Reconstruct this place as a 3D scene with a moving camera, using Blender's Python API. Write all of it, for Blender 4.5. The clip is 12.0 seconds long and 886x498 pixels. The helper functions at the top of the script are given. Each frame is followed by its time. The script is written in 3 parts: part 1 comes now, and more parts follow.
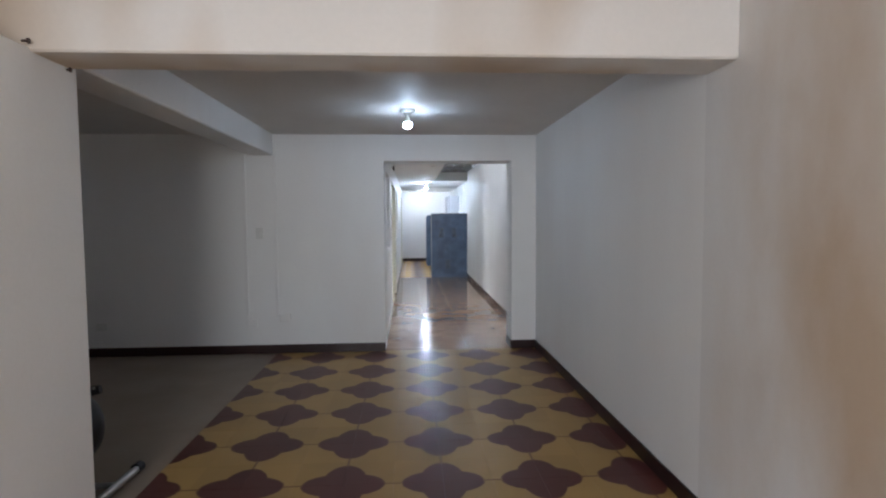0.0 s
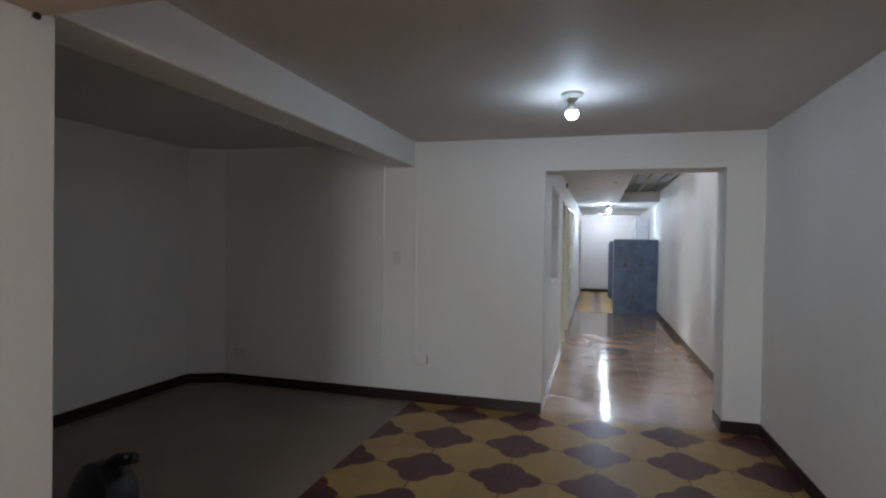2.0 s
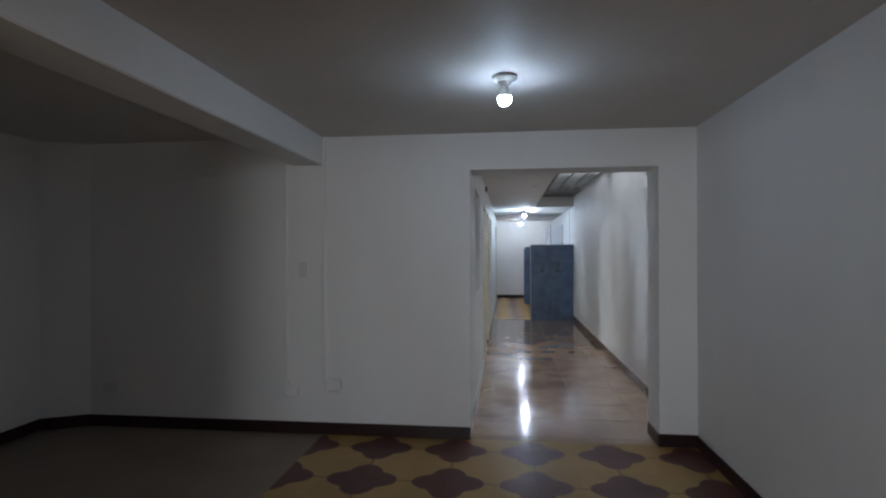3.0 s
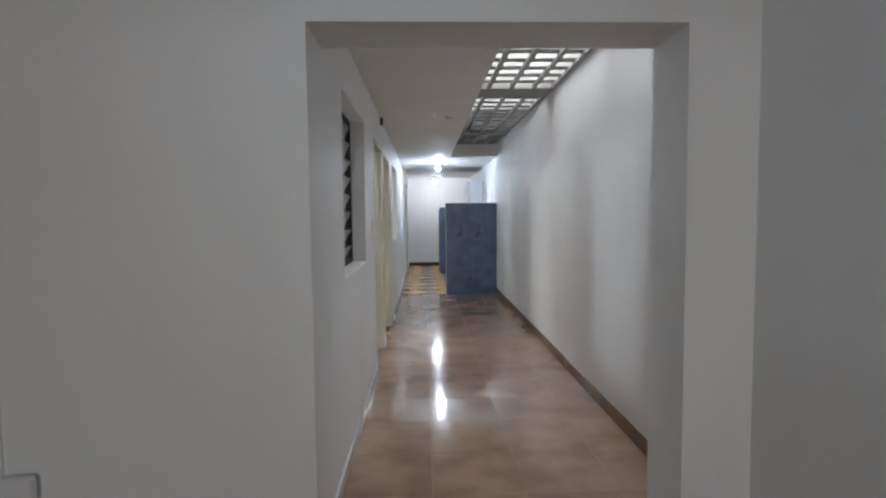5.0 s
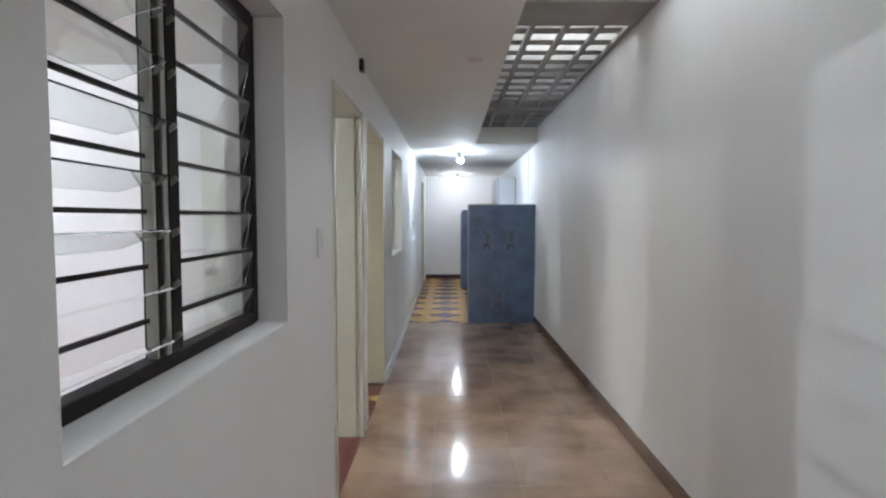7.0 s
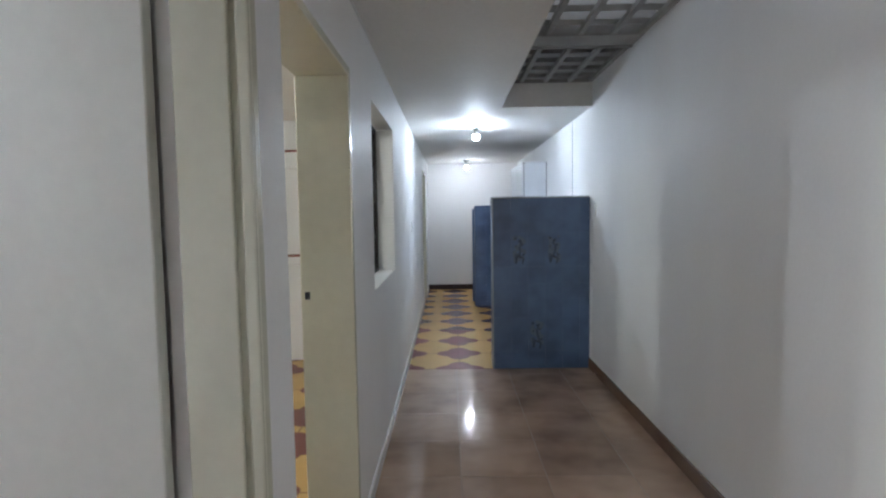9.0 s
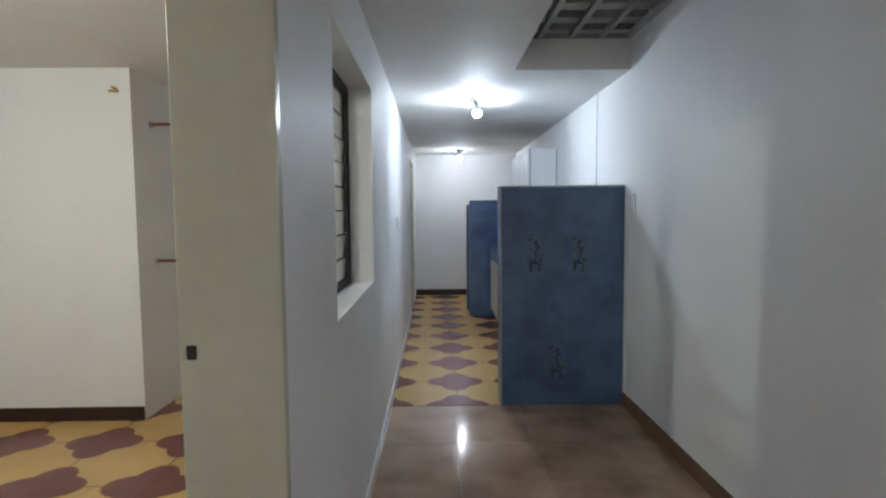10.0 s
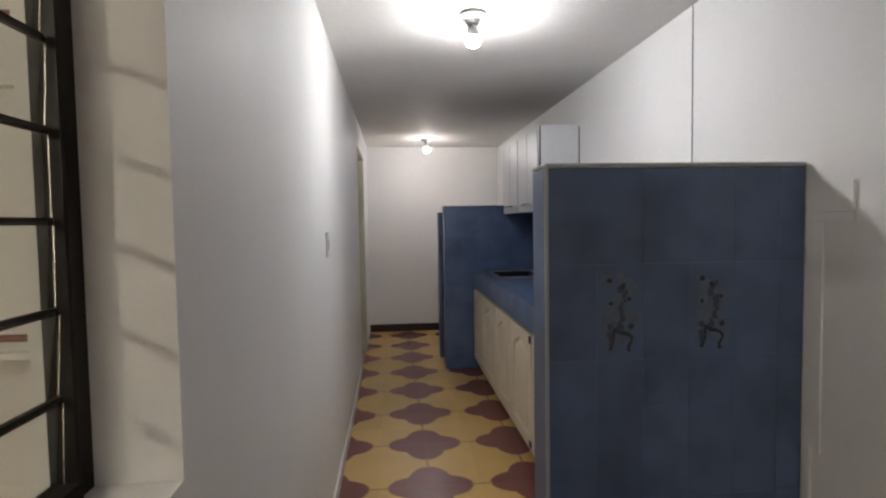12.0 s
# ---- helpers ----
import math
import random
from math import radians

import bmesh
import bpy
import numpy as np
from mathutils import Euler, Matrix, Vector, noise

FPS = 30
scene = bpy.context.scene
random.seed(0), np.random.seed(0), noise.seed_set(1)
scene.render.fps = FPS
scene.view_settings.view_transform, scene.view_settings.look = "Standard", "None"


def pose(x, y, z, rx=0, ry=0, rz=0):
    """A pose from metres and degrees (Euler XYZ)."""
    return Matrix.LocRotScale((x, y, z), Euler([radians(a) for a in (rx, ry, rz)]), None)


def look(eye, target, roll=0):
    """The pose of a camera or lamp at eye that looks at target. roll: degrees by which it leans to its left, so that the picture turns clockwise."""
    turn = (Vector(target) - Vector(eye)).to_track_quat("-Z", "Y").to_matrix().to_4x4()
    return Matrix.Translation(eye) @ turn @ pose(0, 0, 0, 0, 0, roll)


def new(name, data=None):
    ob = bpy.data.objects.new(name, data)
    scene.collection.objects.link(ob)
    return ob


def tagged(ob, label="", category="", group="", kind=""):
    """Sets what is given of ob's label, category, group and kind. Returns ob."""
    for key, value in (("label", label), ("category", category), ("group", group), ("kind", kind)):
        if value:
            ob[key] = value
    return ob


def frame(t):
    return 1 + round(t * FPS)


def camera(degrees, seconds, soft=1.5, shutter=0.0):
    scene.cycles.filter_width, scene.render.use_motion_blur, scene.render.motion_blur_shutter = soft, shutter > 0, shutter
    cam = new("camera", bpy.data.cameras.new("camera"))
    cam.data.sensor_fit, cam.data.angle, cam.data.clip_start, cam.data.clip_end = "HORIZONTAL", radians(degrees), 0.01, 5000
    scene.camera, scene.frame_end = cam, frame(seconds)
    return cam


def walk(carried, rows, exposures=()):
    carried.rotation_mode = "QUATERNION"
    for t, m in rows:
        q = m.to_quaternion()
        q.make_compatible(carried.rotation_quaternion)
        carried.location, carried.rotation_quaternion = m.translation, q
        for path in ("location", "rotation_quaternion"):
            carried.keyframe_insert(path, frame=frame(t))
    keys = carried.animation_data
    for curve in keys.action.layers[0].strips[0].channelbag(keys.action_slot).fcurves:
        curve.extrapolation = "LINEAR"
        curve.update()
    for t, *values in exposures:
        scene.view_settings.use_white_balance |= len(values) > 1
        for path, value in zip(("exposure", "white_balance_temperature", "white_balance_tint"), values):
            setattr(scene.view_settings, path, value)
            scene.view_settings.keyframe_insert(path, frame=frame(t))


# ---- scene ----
cam = camera(78.9, 12.0, soft=2.2)
PATH = [
    (0, (0.077, -1.309, 1.4), (0.194, 0.684, 1.286), -0.4),
    (0.5, (0.191, -1.045, 1.377), (0.196, 0.952, 1.265), -0.3),
    (1, (0.18, -0.659, 1.408), (0.059, 1.334, 1.285), -0.0),
    (1.5, (0.193, -0.394, 1.397), (-0.181, 1.569, 1.317), -0.0),
    (2, (0.205, -0.117, 1.403), (-0.342, 1.807, 1.377), 0.9),
    (2.5, (0.136, 0.118, 1.416), (-0.333, 2.062, 1.422), 1.0),
    (3, (0.063, 0.37, 1.397), (-0.171, 2.357, 1.404), -0.2),
    (3.5, (0.12, 0.758, 1.405), (0.067, 2.756, 1.345), -1.5),
    (3.7, (0.198, 0.957, 1.378), (0.172, 2.955, 1.303), -1.4),
    (5.5, (0.197, 3.011, 1.33), (0.273, 5.005, 1.196), -0.5),
    (6, (0.262, 3.529, 1.332), (0.32, 5.526, 1.247), -0.8),
    (6.5, (0.351, 4.012, 1.33), (0.337, 6.01, 1.238), -0.3),
    (7, (0.31, 4.535, 1.342), (0.286, 6.531, 1.227), 0.1),
    (9, (0.18, 6.671, 1.384), (0.153, 8.666, 1.252), -0.9),
    (9.5, (0.111, 7.196, 1.359), (0.123, 9.19, 1.217), -0.3),
    (10, (0.108, 7.719, 1.346), (0.134, 9.714, 1.209), -0.5),
    (10.5, (0.138, 8.238, 1.339), (0.156, 10.234, 1.212), -0.4),
    (11, (0.113, 8.762, 1.36), (0.185, 10.758, 1.261), 0.3),
    (11.5, (0.105, 9.275, 1.344), (0.163, 11.273, 1.262), -0.3),
    (12, (0.083, 9.77, 1.346), (0.267, 11.758, 1.246), -0.9),
]
EXPOSURES = [(0, 1.44, 5650, 8), (1, 1.42, 5750, 7), (1.5, 1.22, 5850, 7), (2, 1.06, 5850, 7), (2.5, 0.8, 5700, 7), (3, 0.64, 5650, 7), (3.7, 1.06, 5850, 8),
             (5.5, 1.06, 6000, 8), (6.5, 1.16, 6050, 8), (9, 0.92, 5900, 8), (10.5, 0.68, 6200, 9), (12, 0.46, 7350, 16)]
walk(cam, [(t, look(eye, target, roll)) for t, eye, target, roll in PATH], EXPOSURES)

# ---- light ----
world = bpy.data.worlds.new("sky_world")
scene.world = world
world.use_nodes = True
wn, wl = world.node_tree.nodes, world.node_tree.links
sky = wn.new("ShaderNodeTexSky")
sky.sky_type, sky.sun_disc = "NISHITA", False
sky.sun_elevation, sky.sun_rotation = radians(52), radians(160)
wn["Background"].inputs["Strength"].default_value = 0.15
wl.new(sky.outputs["Color"], wn["Background"].inputs["Color"])
sun = new("sun", bpy.data.lights.new("sun", "SUN"))
sun.data.energy, sun.data.angle, sun.data.color = 4.5, radians(12), (1.0, 0.96, 0.9)
sun.matrix_world = look((0, 0, 0), (0.2, 0.58, -0.8))
# daylight of the street door behind the start of the walk
day = new("street_daylight", bpy.data.lights.new("street_daylight", "AREA"))
day.data.shape, day.data.size, day.data.size_y = "RECTANGLE", 1.0, 1.3
day.data.energy, day.data.color = 34.0, (1.0, 0.92, 0.83)
day.matrix_world = look((-0.45, -4.17, 1.5), (-0.45, 0.0, 1.5))

# the sky's light under the translucent roof sheets
top = new("skylight_daylight", bpy.data.lights.new("skylight_daylight", "AREA"))
top.data.shape, top.data.size, top.data.size_y = "RECTANGLE", 0.4, 3.4
top.data.energy, top.data.color = 29.0, (1.0, 0.985, 0.955)
top.matrix_world = pose(1.16, 6.5, 2.9, 0, 38, 0)

# ---- materials ----


def material(name, color, rough=0.6, metal=0.0, second=None, mix_scale=2.0, mix=0.5, grain=40.0, bump=0.1,
             bump_dist=0.003, detail=6.0, per_object=0.0, coat=0.0, stretch=(1, 1, 1), rough_var=0.08,
             grain_tone=0.06, low=0.38, high=0.68, waves=0.0):
    """Painted or stained surface: two tones in large soft patches, fine grain in colour and relief."""
    m = bpy.data.materials.new(name)
    m.use_nodes = True
    n, l = m.node_tree.nodes, m.node_tree.links
    b = n["Principled BSDF"]
    b.inputs["Metallic"].default_value = metal
    b.inputs["Specular IOR Level"].default_value = 0.25 if rough > 0.5 else 0.5
    b.inputs["Coat Weight"].default_value = coat
    b.inputs["Coat Roughness"].default_value = 0.12
    geo = n.new("ShaderNodeNewGeometry")
    sc = n.new("ShaderNodeVectorMath")
    sc.operation = "MULTIPLY"
    sc.inputs[1].default_value = stretch
    l.new(geo.outputs["Position"], sc.inputs[0])
    big, fine = n.new("ShaderNodeTexNoise"), n.new("ShaderNodeTexNoise")
    big.inputs["Scale"].default_value, big.inputs["Detail"].default_value = mix_scale, detail
    fine.inputs["Scale"].default_value, fine.inputs["Detail"].default_value = grain, 5
    l.new(sc.outputs[0], big.inputs["Vector"])
    l.new(geo.outputs["Position"], fine.inputs["Vector"])
    ramp = n.new("ShaderNodeMapRange")
    ramp.inputs["From Min"].default_value, ramp.inputs["From Max"].default_value = low, high
    ramp.inputs["To Max"].default_value = mix
    l.new(big.outputs["Fac"], ramp.inputs["Value"])
    two = n.new("ShaderNodeMix")
    two.data_type = "RGBA"
    two.inputs[6].default_value = (*color, 1)
    two.inputs[7].default_value = (*(second or tuple(c * 0.82 for c in color)), 1)
    l.new(ramp.outputs["Result"], two.inputs["Factor"])
    val = n.new("ShaderNodeMapRange")
    val.inputs["To Min"].default_value, val.inputs["To Max"].default_value = 1 - grain_tone, 1 + grain_tone
    l.new(fine.outputs["Fac"], val.inputs["Value"])
    hsv = n.new("ShaderNodeHueSaturation")
    l.new(two.outputs[2], hsv.inputs["Color"])
    if per_object:
        oi, rnd, mul = n.new("ShaderNodeObjectInfo"), n.new("ShaderNodeMapRange"), n.new("ShaderNodeMath")
        rnd.inputs["To Min"].default_value, rnd.inputs["To Max"].default_value = 1 - per_object, 1 + per_object
        mul.operation = "MULTIPLY"
        l.new(oi.outputs["Random"], rnd.inputs["Value"])
        l.new(rnd.outputs["Result"], mul.inputs[0])
        l.new(val.outputs["Result"], mul.inputs[1])
        l.new(mul.outputs[0], hsv.inputs["Value"])
    else:
        l.new(val.outputs["Result"], hsv.inputs["Value"])
    l.new(hsv.outputs["Color"], b.inputs["Base Color"])
    rr = n.new("ShaderNodeMapRange")
    rr.inputs["To Min"].default_value, rr.inputs["To Max"].default_value = max(0.02, rough - rough_var), min(1, rough + rough_var)
    l.new(big.outputs["Fac"], rr.inputs["Value"])
    l.new(rr.outputs["Result"], b.inputs["Roughness"])
    bp = n.new("ShaderNodeBump")
    bp.inputs["Strength"].default_value, bp.inputs["Distance"].default_value = bump, bump_dist
    l.new(fine.outputs["Fac"], bp.inputs["Height"])
    if waves:
        mid, bp2 = n.new("ShaderNodeTexNoise"), n.new("ShaderNodeBump")
        mid.inputs["Scale"].default_value, mid.inputs["Detail"].default_value = 5.0, 3
        l.new(geo.outputs["Position"], mid.inputs["Vector"])
        bp2.inputs["Strength"].default_value, bp2.inputs["Distance"].default_value = waves, 0.02
        l.new(mid.outputs["Fac"], bp2.inputs["Height"])
        l.new(bp2.outputs["Normal"], bp.inputs["Normal"])
    if bump:
        l.new(bp.outputs["Normal"], b.inputs["Normal"])
    return m


def math_node(n, l, op, a, b=None):
    q = n.new("ShaderNodeMath")
    q.operation = op
    for i, v in enumerate((a, b)):
        if v is None:
            continue
        if isinstance(v, (int, float)):
            q.inputs[i].default_value = v
        else:
            l.new(v, q.inputs[i])
    return q.outputs[0]


def medallion(name, cx, cy, period, ochre, maroon, rough, gloss):
    """Cement tile: maroon scalloped medallions touching at their tips on ochre."""
    m = material(name, ochre, rough, second=tuple(c * 0.84 for c in ochre), mix_scale=3.0, detail=4, grain=25, bump=0.01, rough_var=0.0, per_object=0.06, grain_tone=0.0)
    n, l = m.node_tree.nodes, m.node_tree.links
    n["Principled BSDF"].inputs["Specular IOR Level"].default_value = gloss
    hsv = next(x for x in n if x.type == "HUE_SAT")
    geo = next(x for x in n if x.type == "NEW_GEOMETRY")
    sep = n.new("ShaderNodeSeparateXYZ")
    wob = n.new("ShaderNodeTexNoise")
    wob.inputs["Scale"].default_value = 30.0
    l.new(geo.outputs["Position"], sep.inputs[0])
    l.new(geo.outputs["Position"], wob.inputs["Vector"])

    def folded(out, c):
        u = math_node(n, l, "DIVIDE", math_node(n, l, "SUBTRACT", out, c), period)
        u = math_node(n, l, "SUBTRACT", math_node(n, l, "FRACT", math_node(n, l, "ADD", u, 0.5)), 0.5)
        return math_node(n, l, "ABSOLUTE", u)
    u, v = folded(sep.outputs["X"], cx), folded(sep.outputs["Y"], cy)
    both = math_node(n, l, "ADD", u, v)
    turn = math_node(n, l, "DIVIDE", v, math_node(n, l, "ADD", both, 0.0001))
    lobes = math_node(n, l, "ABSOLUTE", math_node(n, l, "SINE", math_node(n, l, "MULTIPLY", turn, 2 * math.pi)))
    edge = math_node(n, l, "ADD", math_node(n, l, "MULTIPLY", lobes, 0.068), 0.412)
    edge = math_node(n, l, "ADD", edge, math_node(n, l, "MULTIPLY", math_node(n, l, "SUBTRACT", wob.outputs["Fac"], 0.5), 0.03))
    tail = math_node(n, l, "ADD", math_node(n, l, "MINIMUM", u, v), -0.008)
    gap = math_node(n, l, "MINIMUM", math_node(n, l, "SUBTRACT", both, edge), tail)
    soft = n.new("ShaderNodeMapRange")
    soft.inputs["From Min"].default_value, soft.inputs["From Max"].default_value = 0.014, -0.014
    l.new(gap, soft.inputs["Value"])
    red = n.new("ShaderNodeMix")
    red.data_type = "RGBA"
    red.inputs[7].default_value = (*maroon, 1)
    two = next(x for x in n if x.type == "MIX" and x != red)
    l.new(soft.outputs["Result"], red.inputs["Factor"])
    l.new(two.outputs[2], red.inputs[6])
    l.new(red.outputs[2], hsv.inputs["Color"])
    return m


def plain(name, color, rough=0.5, metal=0.0):
    return material(name, color, rough, metal, bump=0.03)


def glow(name, color, strength):
    m = bpy.data.materials.new(name)
    m.use_nodes = True
    b = m.node_tree.nodes["Principled BSDF"]
    b.inputs["Base Color"].default_value = (0.9, 0.9, 0.9, 1)
    b.inputs["Emission Color"].default_value = (*color, 1)
    b.inputs["Emission Strength"].default_value = strength
    return m


def glass(name, tint, rough=0.02):
    m = bpy.data.materials.new(name)
    m.use_nodes = True
    b = m.node_tree.nodes["Principled BSDF"]
    b.inputs["Base Color"].default_value = (*tint, 1)
    b.inputs["Roughness"].default_value = rough
    b.inputs["Transmission Weight"].default_value = 1.0
    b.inputs["IOR"].default_value = 1.45
    return m


def translucent(name, color):
    m = bpy.data.materials.new(name)
    m.use_nodes = True
    n, l = m.node_tree.nodes, m.node_tree.links
    n.remove(n["Principled BSDF"])
    t = n.new("ShaderNodeBsdfTranslucent")
    t.inputs["Color"].default_value = (*color, 1)
    nz = n.new("ShaderNodeTexNoise")
    nz.inputs["Scale"].default_value = 3.0
    d = n.new("ShaderNodeBsdfDiffuse")
    d.inputs["Color"].default_value = (*color, 1)
    mx = n.new("ShaderNodeMixShader")
    mr = n.new("ShaderNodeMapRange")
    mr.inputs["To Min"].default_value, mr.inputs["To Max"].default_value = 0.1, 0.5
    l.new(nz.outputs["Fac"], mr.inputs["Value"])
    l.new(mr.outputs["Result"], mx.inputs["Fac"])
    l.new(t.outputs[0], mx.inputs[1])
    l.new(d.outputs[0], mx.inputs[2])
    l.new(mx.outputs[0], n["Material Output"].inputs["Surface"])
    return m


WALL = material("white_wall_paint", (0.82, 0.818, 0.815), 0.55, second=(0.75, 0.725, 0.715), mix_scale=1.6, grain=60, bump=0.14, bump_dist=0.004, stretch=(1, 1, 0.3), waves=0.12, grain_tone=0.03)
WALL_OLD = material("aged_wall_paint", (0.76, 0.745, 0.73), 0.6, second=(0.5, 0.385, 0.27), mix_scale=1.1, mix=0.9, detail=2.5, low=0.46, high=0.62, waves=0.12, grain_tone=0.03, grain=45, bump=0.2, bump_dist=0.004, stretch=(1, 1, 0.5))
WALL_PATCHY = material("brown_patched_wall_paint", (0.76, 0.76, 0.765), 0.6, second=(0.47, 0.345, 0.225), mix_scale=1.35, mix=0.6, detail=5.0, low=0.34, high=0.68, grain=45, bump=0.15, bump_dist=0.004, stretch=(1, 1, 0.45), waves=0.12, grain_tone=0.03)
# the brown patches die out along the wall towards the tiled room
sn, sl = WALL_PATCHY.node_tree.nodes, WALL_PATCHY.node_tree.links
s_pos, s_sep, s_far = sn.new("ShaderNodeNewGeometry"), sn.new("ShaderNodeSeparateXYZ"), sn.new("ShaderNodeMapRange")
s_two = next(x for x in sn if x.type == "MIX")
s_far.inputs["From Min"].default_value, s_far.inputs["From Max"].default_value, s_far.inputs["To Max"].default_value = 1.2, 0.6, 0.85
sl.new(s_pos.outputs["Position"], s_sep.inputs[0])
sl.new(s_sep.outputs["Y"], s_far.inputs["Value"])
sl.new(s_far.outputs["Result"], s_two.inputs["Factor"].links[0].from_node.inputs["To Max"])
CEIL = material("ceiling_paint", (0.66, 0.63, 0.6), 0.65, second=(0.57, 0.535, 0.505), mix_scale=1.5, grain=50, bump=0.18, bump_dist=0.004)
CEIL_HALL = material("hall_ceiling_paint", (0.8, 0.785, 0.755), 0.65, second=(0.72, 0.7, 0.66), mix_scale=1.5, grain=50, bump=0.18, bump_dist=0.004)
# grey patch on the ceiling over the kitchen counter, strongest at its middle
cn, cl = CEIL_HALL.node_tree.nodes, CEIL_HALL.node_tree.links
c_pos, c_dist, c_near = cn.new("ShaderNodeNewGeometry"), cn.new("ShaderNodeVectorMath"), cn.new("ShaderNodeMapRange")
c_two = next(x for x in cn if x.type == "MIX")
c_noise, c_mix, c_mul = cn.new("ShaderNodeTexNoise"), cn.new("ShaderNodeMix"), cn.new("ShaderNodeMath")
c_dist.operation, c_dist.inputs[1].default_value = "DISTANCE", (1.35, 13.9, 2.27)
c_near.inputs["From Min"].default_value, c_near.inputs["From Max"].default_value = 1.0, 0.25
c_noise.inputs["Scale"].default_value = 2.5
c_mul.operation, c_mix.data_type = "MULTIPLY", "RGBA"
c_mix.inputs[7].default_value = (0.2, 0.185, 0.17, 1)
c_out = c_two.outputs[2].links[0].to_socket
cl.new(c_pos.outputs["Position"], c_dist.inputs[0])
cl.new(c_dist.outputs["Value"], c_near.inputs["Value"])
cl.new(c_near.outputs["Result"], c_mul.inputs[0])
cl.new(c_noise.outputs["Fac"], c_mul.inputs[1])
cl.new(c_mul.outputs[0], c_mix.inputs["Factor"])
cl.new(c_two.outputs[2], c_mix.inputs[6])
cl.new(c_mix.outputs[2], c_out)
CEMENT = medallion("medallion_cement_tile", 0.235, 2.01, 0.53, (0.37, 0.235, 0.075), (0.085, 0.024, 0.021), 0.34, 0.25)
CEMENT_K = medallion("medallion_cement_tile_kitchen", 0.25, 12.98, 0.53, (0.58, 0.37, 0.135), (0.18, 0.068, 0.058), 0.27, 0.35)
PORCELAIN = material("brown_porcelain_tile", (0.43, 0.29, 0.195), 0.09, second=(0.215, 0.132, 0.083), coat=0.2, mix_scale=3.2, mix=0.8, low=0.38, high=0.72, detail=2.5, grain=30, bump=0.0, per_object=0.1, rough_var=0.0, grain_tone=0.0, stretch=(1, 1, 1))
GROUT = plain("brown_grout", (0.16, 0.11, 0.06), 0.85)
GROUT_HALL = plain("beige_grout", (0.36, 0.29, 0.22), 0.7)
BASE_DARK = material("maroon_base_tile", (0.026, 0.01, 0.009), 0.35, mix_scale=5, bump=0.05)
BASE_BROWN = material("brown_base_tile", (0.2, 0.12, 0.075), 0.2, second=(0.1, 0.06, 0.04), mix_scale=4, bump=0.03)
BASE_WHITE = material("white_base_tile", (0.76, 0.76, 0.75), 0.14, second=(0.66, 0.64, 0.6), mix_scale=4, bump=0.03)
ALCOVE = material("grey_brown_floor", (0.25, 0.2, 0.155), 0.5, second=(0.17, 0.132, 0.1), mix_scale=1.7, grain=35, bump=0.1, per_object=0.06)
BLUE = material("blue_glazed_tile", (0.094, 0.147, 0.268), 0.3, second=(0.06, 0.095, 0.175), mix_scale=5.5, mix=0.85, detail=2, grain=12, bump=0.02, per_object=0.08, grain_tone=0.0, rough_var=0.0)
BLUE_GROUT = plain("blue_grout", (0.07, 0.098, 0.155), 0.7)
TRIM_GREY = plain("grey_tile_trim", (0.38, 0.4, 0.42), 0.45)
DECOR = plain("dark_blue_motif", (0.01, 0.017, 0.036), 0.35)
DECOR_MID = plain("faded_blue_motif", (0.04, 0.06, 0.105), 0.35)
DECOR_PALE = material("pale_blue_motif", (0.11, 0.145, 0.205), 0.3, second=(0.08, 0.11, 0.168), mix_scale=30, mix=0.8, detail=2, grain=12, bump=0.02, grain_tone=0.0, rough_var=0.0)
CREAM = material("cream_gloss_paint", (0.66, 0.65, 0.53), 0.22, second=(0.6, 0.58, 0.45), mix_scale=2.5, grain=25, bump=0.06)
CREAM_WOOD = material("cream_painted_wood", (0.76, 0.69, 0.55), 0.35, second=(0.68, 0.59, 0.44), mix_scale=3, grain=40, bump=0.1, stretch=(1, 1, 0.2))
DOOR_WHITE = material("white_door_paint", (0.7, 0.7, 0.64), 0.42, mix_scale=2, grain=25, bump=0.05)
CABINET = material("white_cabinet_paint", (0.68, 0.69, 0.72), 0.4, mix_scale=2, bump=0.04)
FRAME = material("dark_brown_window_paint", (0.011, 0.0075, 0.0065), 0.56, mix_scale=6, bump=0.1)
GLASS = glass("clear_louvre_glass", (0.93, 0.97, 0.95))
DARK_STEEL = plain("dark_enamelled_steel", (0.03, 0.032, 0.035), 0.4, 0.6)
STEEL = plain("brushed_steel", (0.55, 0.55, 0.55), 0.35, 1.0)
ALU = material("aluminium_clip", (0.42, 0.42, 0.38), 0.45, 0.7, mix_scale=8, bump=0.1)
BLACK = plain("black_plastic", (0.012, 0.012, 0.018), 0.45)
WHITE_PLASTIC = plain("white_plastic", (0.72, 0.72, 0.7), 0.4)
BAR = material("grey_painted_bar", (0.36, 0.35, 0.33), 0.55, second=(0.24, 0.22, 0.2), mix_scale=6, bump=0.15)
CONCRETE = material("raw_concrete", (0.33, 0.32, 0.3), 0.8, second=(0.22, 0.21, 0.19), mix_scale=3, grain=30, bump=0.3, bump_dist=0.006)
SHEET = translucent("translucent_roof_sheet", (0.8, 0.82, 0.84))
ROD = plain("red_brown_rod", (0.2, 0.05, 0.03), 0.4)
RED_FLOOR = material("red_cement_floor", (0.17, 0.05, 0.04), 0.4, mix_scale=3, bump=0.08)
BRASS = plain("brass_fitting", (0.5, 0.36, 0.12), 0.35, 1.0)
BULB_ROOM = glow("bulb_room", (0.74, 0.87, 1.0), 98.0)
BULB_HALL = glow("bulb_hall", (0.82, 0.91, 1.0), 520.0)
